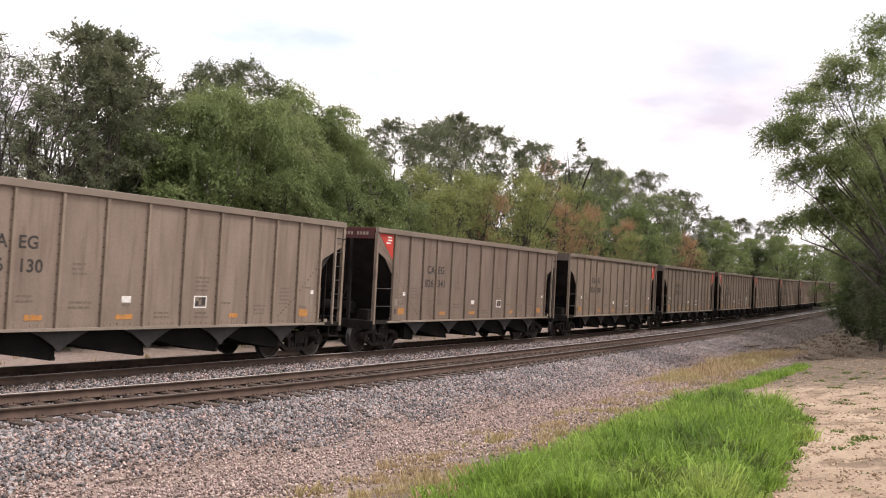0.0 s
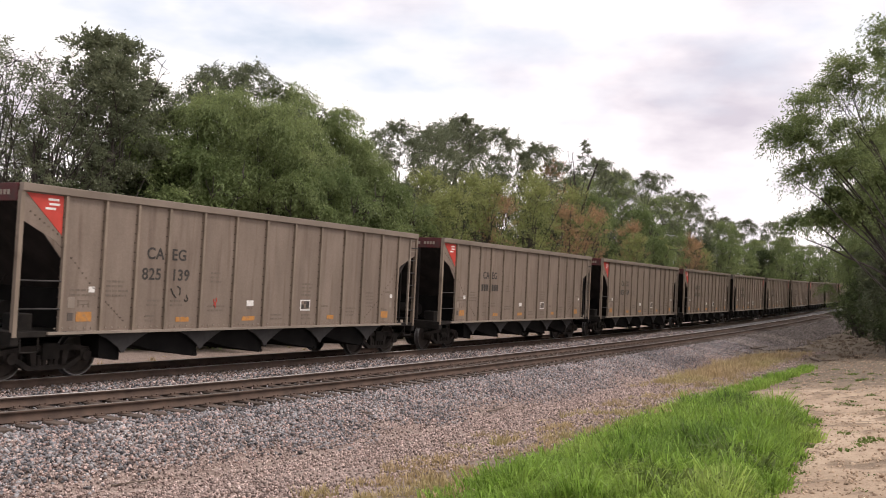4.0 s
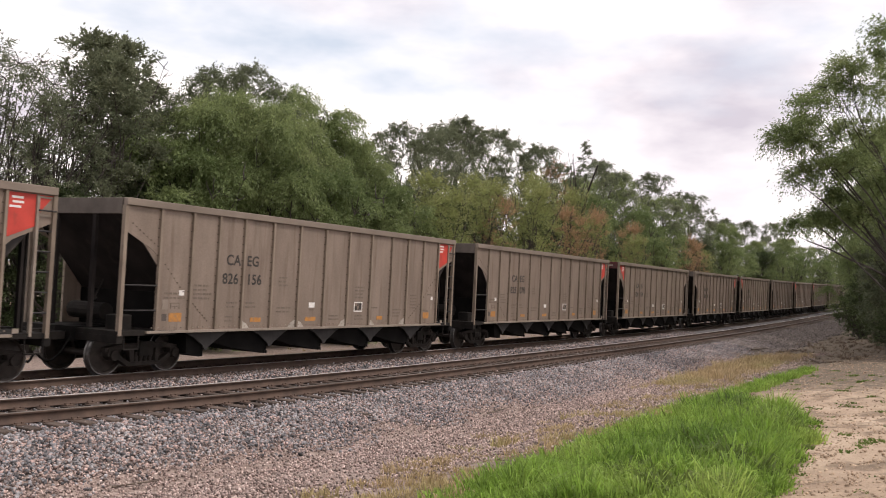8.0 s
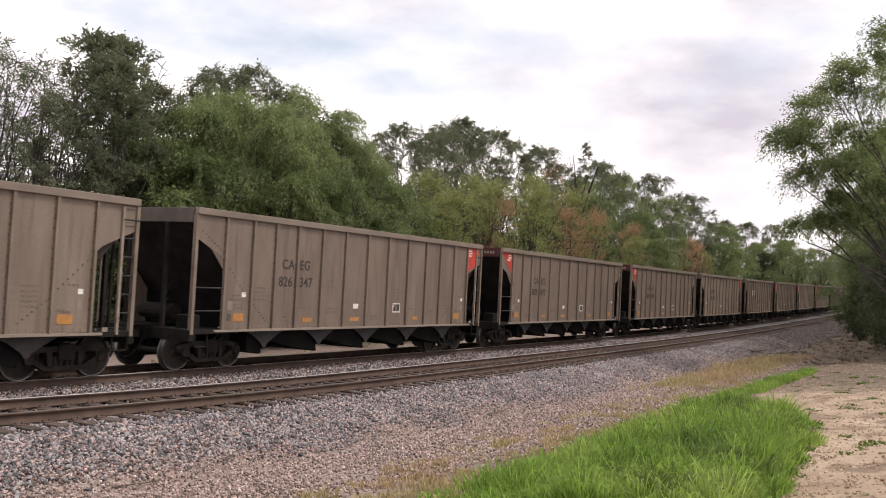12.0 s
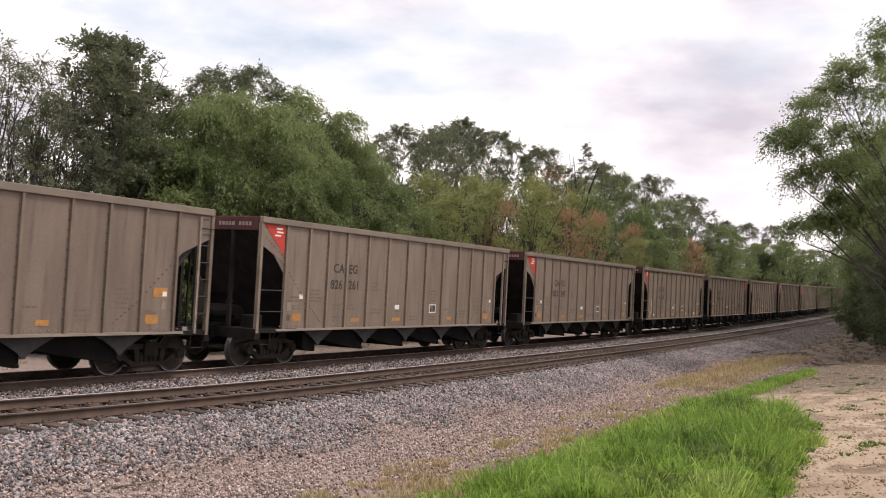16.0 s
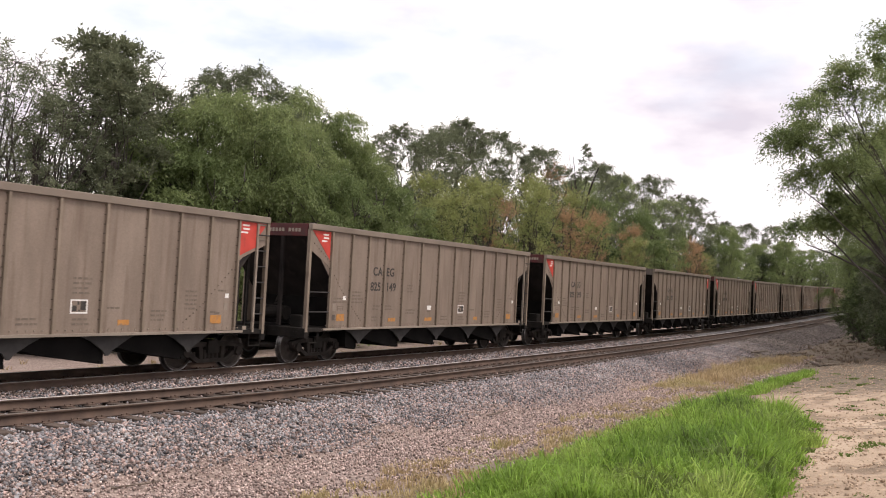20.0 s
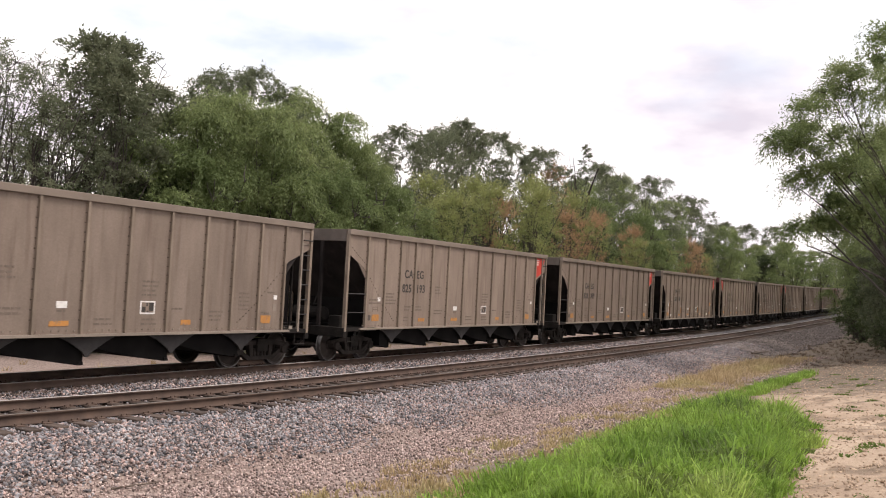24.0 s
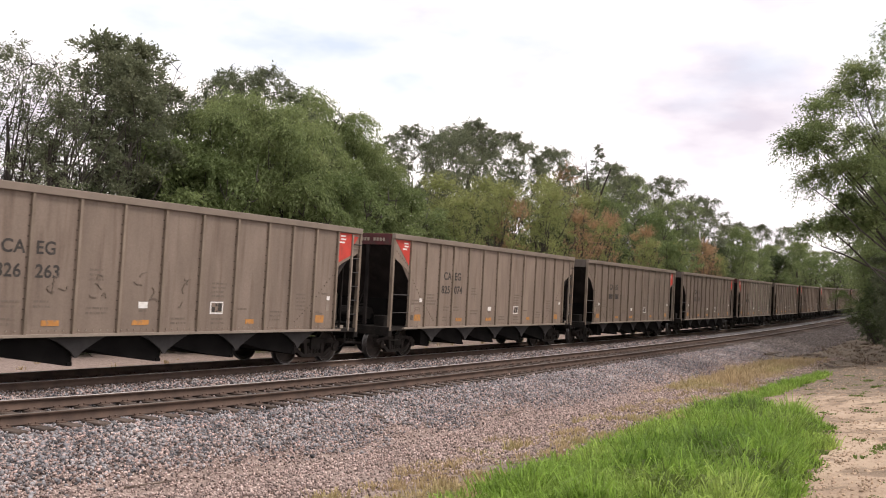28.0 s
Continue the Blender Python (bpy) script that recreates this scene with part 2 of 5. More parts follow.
def slab(bm, poly, y0, y1):
    """A flat plate: a polygon in x and z, from y0 to y1."""
    a = [bm.verts.new((x, y0, z)) for x, z in poly]
    b = [bm.verts.new((x, y1, z)) for x, z in poly]
    bm.faces.new(a)
    bm.faces.new(b[::-1])
    for i in range(len(poly)):
        j = (i + 1) % len(poly)
        bm.faces.new((a[j], a[i], b[i], b[j]))
    return bm


def tube(bm, p, q, r0, r1=None, n=6, caps=True):
    p, q, r1 = Vector(p), Vector(q), r0 if r1 is None else r1
    w = (q - p).normalized()
    u = w.orthogonal().normalized()
    v = w.cross(u)
    rings = [[bm.verts.new(c + r * (math.cos(k * math.tau / n) * u + math.sin(k * math.tau / n) * v)) for k in range(n)]
             for c, r in ((p, r0), (q, r1))]
    for k in range(n):
        bm.faces.new((rings[0][k], rings[0][(k + 1) % n], rings[1][(k + 1) % n], rings[1][k]))
    if caps:
        bm.faces.new(rings[0][::-1])
        bm.faces.new(rings[1])
    return bm


def lathe(bm, profile, n=24, caps=True):
    """Turn a profile of (radius, y) round the y axis."""
    rings = [[bm.verts.new((r * math.cos(k * math.tau / n), y, r * math.sin(k * math.tau / n))) for k in range(n)]
             for r, y in profile]
    for a, b in zip(rings, rings[1:]):
        for k in range(n):
            bm.faces.new((a[k], a[(k + 1) % n], b[(k + 1) % n], b[k]))
    if caps:
        bm.faces.new(rings[0][::-1])
        bm.faces.new(rings[-1])
    return bm


def bevelled(bm, w=0.012):
    bmesh.ops.bevel(bm, geom=bm.edges[:], offset=w, segments=1, affect="EDGES")
    return bm


def fast_mesh(name, verts, quads, mats, index=None):
    """A mesh from numpy arrays: n x 3 points and m x 3 or m x 4 corners."""
    me = bpy.data.meshes.new(name)
    k = quads.shape[1]
    me.vertices.add(len(verts))
    me.vertices.foreach_set("co", np.ascontiguousarray(verts, dtype=np.float32).ravel())
    me.loops.add(quads.size)
    me.loops.foreach_set("vertex_index", np.ascontiguousarray(quads, dtype=np.int32).ravel())
    me.polygons.add(len(quads))
    me.polygons.foreach_set("loop_start", np.arange(0, quads.size, k, dtype=np.int32))
    for m in mats:
        me.materials.append(m)
    if index is not None:
        me.polygons.foreach_set("material_index", index.astype(np.int32))
    me.update(calc_edges=True)
    me.validate()
    return me


# ---- ground ----
def bed(v):
    """Height of the ground across the line, at v metres from the camera's foot."""
    pts = [(-400, 1.2), (-6, 0.85), (0, 0.62), (7.0, -0.32), (10.2, -0.80), (12.3, -0.41), (12.9, -0.362), (15.4, -0.362),
           (15.9, -0.21), (19.2, -0.21), (19.9, -0.34), (21.2, -0.75), (26, -0.70), (60, -0.3), (4000, 0.0)]
    for (a, za), (b, zb) in zip(pts, pts[1:]):
        if v <= b:
            return za + (zb - za) * max(0.0, v - a) / (b - a)
    return 0.0


def lift(x):
    """The near track comes up a little towards the camera's left."""
    return 0.0009 * max(0.0, 20.0 - max(x, 3.0)) ** 2


def shoulder(v):
    """1 under the near track, 0 away from it."""
    return min(max((v - 11.0) / 1.3, 0.0), 1.0) * min(max((16.2 - v) / 0.8, 0.0), 1.0)


def ground_z(x, y):
    w = min(max((y - 1.0) / 9.0, 0.0), 1.0)
    v = y - bow(x) * w
    z = bed(v) + rise(x) * w + lift(x) * shoulder(v)
    if v < 9.5 and -20 < x < 90:
        rough = min(max((dirt_edge(x) - y) / 0.8, 0.0), 1.0) * (1.0 if x < 60 else 0.0)
        z += rough * (0.05 * noise.noise((x * 1.1, y * 2.3, 8)) + 0.035 * noise.noise((x * 2.6, y * 4.0, 2)))
        z += 0.05 * noise.noise((x * 0.5, y * 0.5, 0)) + 0.02 * noise.noise((x * 1.7, y * 1.7, 3))
    return z


def grass_edge(x):
    """Far edge of the green grass."""
    return 5.75 + 0.85 * min(max((x - 9.0) / 11.0, 0.0), 1.0) + 0.25 * noise.noise((x * 0.6, 0, 5))


def dirt_edge(x):
    """Edge between the grass and the dirt track."""
    pts = [(-30, 1.2), (10.6, 2.0), (15.0, 2.45), (17.6, 2.85), (18.8, 3.4), (21.9, 5.1), (25.0, 5.7), (34, 5.9), (60, 5.0), (400, 4)]
    for (a, ya), (b, yb) in zip(pts, pts[1:]):
        if x <= b:
            return ya + (yb - ya) * max(0.0, x - a) / (b - a) + 0.25 * noise.noise((x * 0.9, 2, 0))
    return 4.0


def surface_mix():
    """Soil, dirt, pink gravel and ballast, laid by the mesh's own surface attribute with broken edges."""
    m = bpy.data.materials.new("ground_surface")
    m.use_nodes = True
    nt = m.node_tree
    link, bsdf = nt.links.new, nt.nodes["Principled BSDF"]
    bsdf.inputs["Roughness"].default_value = 0.95
    coord = nt.nodes.new("ShaderNodeTexCoord")

    def field(kind, scale, detail=6.0):
        n = nt.nodes.new(kind)
        n.inputs["Scale"].default_value = scale
        if kind == "ShaderNodeTexNoise":
            n.inputs["Detail"].default_value = detail
        link(coord.outputs["Object"], n.inputs["Vector"])
        return n

    def ramp(source, stops):
        r = nt.nodes.new("ShaderNodeValToRGB")
        while len(r.color_ramp.elements) < len(stops):
            r.color_ramp.elements.new(0.5)
        for e, (pos, col) in zip(r.color_ramp.elements, stops):
            e.position, e.color = pos, (*col, 1)
        link(source, r.inputs["Fac"])
        return r.outputs["Color"]

    def mixed(fac, a, b, kind="MIX"):
        n = nt.nodes.new("ShaderNodeMixRGB")
        n.blend_type = kind
        if isinstance(fac, float):
            n.inputs["Fac"].default_value = fac
        else:
            link(fac, n.inputs["Fac"])
        link(a, n.inputs["Color1"])
        link(b, n.inputs["Color2"])
        return n.outputs["Color"]

    big, mid, grain = field("ShaderNodeTexNoise", 0.7), field("ShaderNodeTexNoise", 5.0), field("ShaderNodeTexNoise", 40.0, 3.0)
    cells = field("ShaderNodeTexVoronoi", 17.0)
    pebble = field("ShaderNodeTexVoronoi", 26.0)
    soil = ramp(mid.outputs["Fac"], [(0.3, (0.075, 0.058, 0.040)), (0.7, (0.17, 0.128, 0.088))])
    ruts = field("ShaderNodeTexNoise", 1.3, 8.0)
    dirt = ramp(big.outputs["Fac"], [(0.3, (0.235, 0.165, 0.11)), (0.55, (0.375, 0.285, 0.20)), (0.75, (0.49, 0.39, 0.29))])
    dirt = mixed(0.35, dirt, ramp(mid.outputs["Fac"], [(0.3, (0.23, 0.165, 0.112)), (0.7, (0.46, 0.355, 0.26))]))
    rut = nt.nodes.new("ShaderNodeMapRange")
    rut.inputs["From Min"].default_value, rut.inputs["From Max"].default_value = 0.515, 0.585
    link(ruts.outputs["Fac"], rut.inputs["Value"])
    dirt = mixed(rut.outputs["Result"], dirt, ramp(mid.outputs["Fac"], [(0.3, (0.13, 0.093, 0.062)), (0.7, (0.30, 0.22, 0.15))]))
    # pink and grey beds are darkened to paint shadowed gaps between the loose stones
    pink = ramp(pebble.outputs["Color"], [(0.15, (0.10, 0.07, 0.06)), (0.5, (0.21, 0.155, 0.135)), (0.85, (0.36, 0.29, 0.26))])
    pink = mixed(0.4, pink, ramp(mid.outputs["Fac"], [(0.3, (0.23, 0.170, 0.138)), (0.7, (0.33, 0.262, 0.22))]))
    grey = ramp(cells.outputs["Color"], [(0.15, (0.030, 0.028, 0.030)), (0.5, (0.085, 0.080, 0.082)), (0.85, (0.20, 0.19, 0.19))])
    attr = nt.nodes.new("ShaderNodeVertexColor")
    attr.layer_name = "surface"
    sep = nt.nodes.new("ShaderNodeSeparateColor")
    link(attr.outputs["Color"], sep.inputs["Color"])

    def broken(channel, k=0.5):
        add = nt.nodes.new("ShaderNodeMath")
        add.operation = "MULTIPLY_ADD"
        link(mid.outputs["Fac"], add.inputs[0])
        add.inputs[1].default_value = k
        link(sep.outputs[channel], add.inputs[2])
        mr = nt.nodes.new("ShaderNodeMapRange")
        mr.inputs["From Min"].default_value, mr.inputs["From Max"].default_value = 0.5 + k / 2 - 0.14, 0.5 + k / 2 + 0.14
        link(add.outputs[0], mr.inputs["Value"])
        return mr.outputs["Result"]

    col = mixed(broken("Red"), soil, dirt)
    col = mixed(broken("Green"), col, pink)
    col = mixed(broken("Blue"), col, grey)
    link(col, bsdf.inputs["Base Color"])
    bump = nt.nodes.new("ShaderNodeBump")
    bump.inputs["Strength"].default_value, bump.inputs["Distance"].default_value = 0.7, 0.03
    mixh = mixed(0.5, grain.outputs["Fac"], pebble.outputs["Distance"])
    link(mixh, bump.inputs["Height"])
    link(bump.outputs["Normal"], bsdf.inputs["Normal"])
    return m


def axis(*runs):
    out = []
    for a, b, step in runs:
        out += list(np.arange(a, b, step))
    return np.array(out + [runs[-1][1]])


def build_ground():
    xs = axis((-1500, -100, 100), (-100, -10, 6), (-10, 50, 0.35), (50, 200, 2.5), (200, 500, 25), (500, 4000, 250))
    ys = axis((-1500, -60, 120), (-60, -6, 6), (-6, 24, 0.3), (24, 60, 3), (60, 300, 30), (300, 4000, 250))
    X, Y = np.meshgrid(xs, ys, indexing="ij")
    Z = np.array([[ground_z(x, y) for y in ys] for x in xs])
    n, k = X.shape
    i = np.arange(n * k).reshape(n, k)
    quads = np.stack([i[:-1, :-1], i[1:, :-1], i[1:, 1:], i[:-1, 1:]], -1).reshape(-1, 4)
    me = fast_mesh("ground", np.stack([X, Y, Z], -1).reshape(-1, 3), quads, [surface_mix()])
    col = np.zeros((n, k, 4))
    soft = lambda d, w: min(max(0.5 + d / w, 0.0), 1.0)
    for a, x in enumerate(xs):
        b = bow(x)
        de, ge = dirt_edge(x), grass_edge(x)
        for c, y in enumerate(ys):
            v = y - b
            gravel = soft(y - ge - 0.6, 1.6) if x < 31 else soft(v - 7.6, 2.5)
            if v > 20.2:
                gravel = soft(28.5 - v, 2.0)
            ballast = soft(v - 11.45, 2.0) * soft(20.4 - v, 0.8)
            # stone fades to dark soil farther on, which also stands for tree shade
            gravel *= soft(44 - x, 20) if v < 12 else 1.0
            ballast *= soft(56 - x, 24) if v < 12.2 else 1.0
            col[a, c] = (soft(de - y, 0.8) * soft(26.5 - x, 18), gravel, ballast, 1)
    attr = me.color_attributes.new("surface", "FLOAT_COLOR", "POINT")
    attr.data.foreach_set("color", col.astype(np.float32).ravel())
    me.polygons.foreach_set("use_smooth", np.ones(len(quads), dtype=bool))
    return tagged(new("ground", me), "gravel, dirt and soil ground beside the railway", "ground", kind="structure")


build_ground()


# ---- tracks ----
def rail_mesh(centre, side, level, head, lifted):
    """A rail along the line: foot, web and head swept from end to end."""
    prof = [(-0.07, -0.18), (0.07, -0.18), (0.07, -0.165), (0.012, -0.145), (0.012, -0.045), (0.036, -0.035), (0.036, -0.006),
            (0.028, 0.0), (-0.028, 0.0), (-0.036, -0.006), (-0.036, -0.035), (-0.012, -0.045), (-0.012, -0.145), (-0.07, -0.165)]
    xs = axis((-700, -20, 40), (-20, 200, 2), (200, 900, 50))
    verts = np.array([[(x, centre + side + bow(x) + py, level + rise(x) + lifted * lift(x) + pz) for py, pz in prof] for x in xs])
    n, k = verts.shape[:2]
    i = np.arange(n * k).reshape(n, k)
    j = np.roll(i, -1, axis=1)
    quads = np.stack([i[:-1], i[1:], j[1:], j[:-1]], -1).reshape(-1, 4)
    idx = np.tile(np.array([1 if c in (6, 7, 8) else 0 for c in range(k)]), n - 1)
    return fast_mesh("rail", verts.reshape(-1, 3), quads, [RUST, head], idx)


def build_track(name, centre, level, head, label, span, lifted):
    track = tagged(new(name), label, "railway track", kind="structure")
    # the farther head always gets the colour with the sheen in it
    for side in (-0.755, 0.755):
        shared("rail", rail_mesh(centre, side, level, head if side < 0 else SHINE, lifted), track)
    bm = bevelled(box(bmesh.new(), -0.115, 0.115, -1.3, 1.3, -0.17, 0.0), 0.012)
    tie = bpy.data.meshes.new("tie")
    bm.to_mesh(tie)
    bm.free()
    tie.materials.append(TIE)
    plate_bm = box(bmesh.new(), -0.09, 0.09, -0.19, 0.19, 0.0, 0.014)
    for sx in (-0.06, 0.06):
        for sy in (-0.11, 0.11):
            box(plate_bm, sx - 0.016, sx + 0.016, sy - 0.016, sy + 0.016, 0.014, 0.042)
    plate = bpy.data.meshes.new("tie_plate")
    plate_bm.to_mesh(plate)
    plate_bm.free()
    plate.materials.append(RUST)
    rnd = random.Random(5)
    for k in range(span):
        x = 2.0 + k * 0.52
        ang = math.atan2(bow(x + 1) - bow(x - 1), 2)
        t = shared("tie", tie, track, Matrix.Translation((x, centre + bow(x) + rnd.uniform(-0.03, 0.03), level + rise(x) + lifted * lift(x) - 0.182))
                   @ pose(0, 0, 0, 0, 0, math.degrees(ang) + rnd.uniform(-0.8, 0.8)))
        if k < 90:
            for side in (-0.755, 0.755):
                shared("tie_plate", plate, t, pose(0, side, 0.0))
    return track


build_track("track_near", CENTRE_NEAR, -0.105, DULL, "rusty railway track on wooden ties in grey ballast", 290, 1)
build_track("track_far", CENTRE_FAR, 0.0, SHINE, "railway track on wooden ties under a coal train", 240, 0)


# ---- loose stone ----
def rocks(count, place, size, seed):
    """Angular stones: squashed, twisted cubes with cut corners, at places given by place(rng, n)."""
    rng = np.random.default_rng(seed)
    base = np.array([(-1, -1, -1), (1, -1, -1), (1, 1, -1), (-1, 1, -1), (-0.7, -0.6, 1), (0.6, -0.7, 0.8), (0.7, 0.6, 1), (-0.6, 0.7, 0.7)])
    faces = np.array([(0, 3, 2, 1), (4, 5, 6, 7), (0, 1, 5, 4), (1, 2, 6, 5), (2, 3, 7, 6), (3, 0, 4, 7)])
    pos = place(rng, count)
    s = rng.uniform(size[0], size[1], (count, 1, 3)) * np.array([1, 1, 0.75])
    v = (base[None] + rng.uniform(-0.35, 0.35, (count, 8, 3))) * s * 0.5
    for ax in (2, 0, 1):
        a = rng.uniform(-1, 1, count) * (math.pi if ax == 2 else 1.2)
        c, sn = np.cos(a)[:, None], np.sin(a)[:, None]
        p, q = [(1, 2), (2, 0), (0, 1)][ax]
        vp, vq = v[..., p] * c - v[..., q] * sn, v[..., p] * sn + v[..., q] * c
        v[..., p], v[..., q] = vp, vq
    v += pos[:, None]
    quads = (np.arange(count)[:, None, None] * 8 + faces[None]).reshape(-1, 4)
    return v.reshape(-1, 3), quads


def ballast_place(lo, hi, x0, x1, proud):
    def place(rng, n):
        x = x0 + (x1 - x0) * rng.uniform(0, 1, n) ** 1.6
        v = rng.uniform(lo, hi, n)
        if lo < 12:
            v = np.minimum(v + rng.normal(0, 0.3, n) + 0.35 * np.sin(x * 0.9 + np.sin(x * 0.37) * 2), hi)
        z = np.array([bed(a) + rise(b) + lift(b) * shoulder(a) for a, b in zip(v, x)])
        y = v + np.array([bow(a) for a in x])
        return np.stack([x, y, z + proud + rng.uniform(-0.022, 0.034, n)], -1)
    return place


for nm, count, lo, hi, x1, size, seed in (("ballast", 56000, 10.85, 13.3, 62, (0.026, 0.072), 1), ("ballast", 22000, 14.9, 16.9, 62, (0.026, 0.070), 2),
                                          ("brown_ballast", 16000, 9.4, 13.3, 130, (0.05, 0.11), 7), ("stained_ballast", 9000, 16.25, 16.95, 62, (0.028, 0.065), 8), ("ballast", 5000, 13.45, 14.8, 40, (0.035, 0.07), 3), ("gravel", 9000, 14.9, 16.8, 60, (0.024, 0.06), 9), ("gravel", 80000, 6.6, 12.3, 50, (0.015, 0.044), 4)):
    v, f = rocks(count, ballast_place(lo, hi, 3.5 if x1 < 100 else 56, x1, 0.012), size, seed)
    tagged(new(nm, fast_mesh(nm, v, f, [{"ballast": STONE, "gravel": PINK, "stained_ballast": STAINED_SHADOW, "brown_ballast": BROWNED}[nm]])), "rust-stained brown stone along the far rail, shadow in its colour" if nm == "stained_ballast" else "crushed grey and pink stone beside the rails", "ballast", kind="stuff")


def dirt_place(rng, n):
    x = 9 + 38 * rng.uniform(0, 1, n) ** 1.3
    top = np.array([dirt_edge(a) for a in x])
    y = top - (top + 1.5) * rng.uniform(0, 1, n) ** 1.4 + 0.15
    return np.stack([x, y, np.array([ground_z(a, b) for a, b in zip(x, y)])], -1)


v, f = rocks(9000, dirt_place, (0.010, 0.05), 6)
tagged(new("soil_clods", fast_mesh("soil_clods", v, f, [CLOD])), "clods and small stones on the dirt track", "soil", kind="stuff")


# ---- sticks ----
def build_stick(x, y, turn, length, thick, seed, label):
    """A crooked bit of wood that lies on the stones."""
    rng = random.Random(seed)
    bm = bmesh.new()
    p = Vector((-length / 2, 0, thick))
    for k in range(4):
        q = p + Vector((length / 4, rng.uniform(-0.06, 0.06) * length, rng.uniform(-0.2, 0.3) * thick))
        tube(bm, p, q, thick * (1 - 0.12 * k), thick * (0.88 - 0.12 * k), 6)
        p = q
    q = Vector((0.05 * length, 0, thick))
    tube(bm, q, q + Vector((0.14 * length, 0.16 * length, thick)), thick * 0.6, thick * 0.3, 5)
    me = bpy.data.meshes.new("stick")
    bm.to_mesh(me)
    bm.free()
    me.materials.append(LITTER_WOOD)
    ob = tagged(new("stick", me), label, "stick", group="sticks on the gravel")
    ob.matrix_basis = pose(x, y, ground_z(x, y) + 0.025, 0, 0, turn)


LITTER_WOOD = material("weathered_wood", [(0.3, (0.07, 0.052, 0.040)), (0.7, (0.16, 0.125, 0.10))], scale=9.0, rough=0.9, stretch=(0.3, 3, 3))
for x, y, turn, length, thick, seed, label in (
        (9.32, 10.56, -12, 0.75, 0.018, 0, "weathered brown stick lying on pink gravel"),
        (20.80, 10.71, 4, 1.41, 0.022, 1, "dark forked stick lying on pink gravel"),
        (16.41, 11.71, -115, 0.77, 0.020, 2, "pale broken stick lying on grey ballast"),
        (56.16, 12.16, 0, 3.00, 0.060, 3, "dark broken branch lying on the gravel slope"),
        (55.69, 10.09, -165, 3.00, 0.050, 4, "dark dead branch lying under the trees"),
        (42.23, 6.81, -166, 3.00, 0.050, 5, "dark dead branch lying under the trees")):
    build_stick(x, y, turn, length, thick, seed, label)


# ---- grass ----
def blades(count, place, height, width, seed):
    """Bent grass blades of three quads each; the long ones arch over at the tip."""
    rng = np.random.default_rng(seed)
    pos, hs = place(rng, count)
    # blades stand in tufts and bend outwards from them
    lead = (np.arange(count) // 14) * 14
    off = rng.normal(0, 0.055, (count, 2))
    pos = pos[lead] + np.concatenate([off, np.zeros((count, 1))], 1)
    hs = hs[lead] * rng.uniform(0.6, 1.2, count)[lead]
    h = rng.uniform(height[0], height[1], count) * hs
    a, w = rng.uniform(0, math.tau, count), rng.uniform(width[0], width[1], count)
    side = np.stack([np.cos(a), np.sin(a), np.zeros(count)], -1)
    b = np.arctan2(off[:, 1], off[:, 0]) + rng.normal(0, 0.7, count)
    lean = np.stack([np.cos(b), np.sin(b), np.zeros(count)], -1) * (rng.uniform(0.1, 0.65, count) * h)[:, None]
    up = np.array([0, 0, 1.0])[None] * h[:, None]
    rows = [pos - side * w[:, None] / 2, pos + side * w[:, None] / 2]
    mid = pos + up * 0.6 + lean * 0.35
    rows += [mid + side * w[:, None] * 0.4, mid - side * w[:, None] * 0.4]
    high = pos + up * 0.92 + lean * 0.8
    rows += [high + side * w[:, None] * 0.3, high - side * w[:, None] * 0.3]
    tip = pos + up * (0.95 - 0.22 * rng.uniform(0, 1, (count, 1)) ** 2) + lean * 1.45
    rows += [tip + side * w[:, None] * 0.06, tip - side * w[:, None] * 0.06]
    v = np.stack(rows, 1)
    quads = (np.arange(count)[:, None, None] * 8 + np.array([(0, 1, 2, 3), (3, 2, 4, 5), (5, 4, 6, 7)])[None]).reshape(-1, 4)
    return v.reshape(-1, 3), quads


def patch(inside, x0, x1, y0, y1):
    """Places in the box where inside(x, y) gives a height factor above a random threshold."""
    def place(rng, n):
        pts, hs = [], []
        while len(pts) < n:
            x, y = x0 + (x1 - x0) * rng.uniform() ** 1.25, rng.uniform(y0, y1)
            k = inside(x, y)
            if k > rng.uniform(0.0, 0.5):
                pts.append((x, y, ground_z(x, y) - 0.02))
                hs.append(min(k, 1.0))
        return np.array(pts), np.array(hs)
    return place


def tuft(x, y, s=1.3):
    return 0.72 + 0.75 * noise.noise((x * s, y * s, 9)) + 0.3 * noise.noise((x * s * 3, y * s * 3, 4))


def green_patch(x, y):
    if x > 28.5:
        return 0.0
    far, near = grass_edge(x) - y, y - dirt_edge(x)
    if x > 25:
        far -= (x - 25) * 0.35
    if far < -0.5 or near < -0.25:
        return 0.0
    return min(1.0, 0.06 + far / 1.7 + 0.45 * noise.noise((x * 0.9, y * 0.9, 2)), 0.35 + near / 0.6) * tuft(x, y)


def dry_patch(x, y):
    v = y - bow(x)
    d = min(v - 6.3, 10.2 - v, (x - 28) / 4, (52 - x) / 6)
    return max(0.0, min(1.0, d)) * tuft(x, y, 0.9)


def fringe(x, y):
    d = y - grass_edge(x)
    return 0.55 * tuft(x, y, 2.0) if -0.7 < d < 1.9 + 0.6 * noise.noise((x, y, 1)) and noise.noise((x * 1.1, y * 1.1, 4)) > -0.1 else 0.0


def verge(x, y):
    return 0.8 * tuft(x, y) if abs(y - 5.95 - 0.25 * noise.noise((x * 0.7, 0, 0))) < 0.32 else 0.0


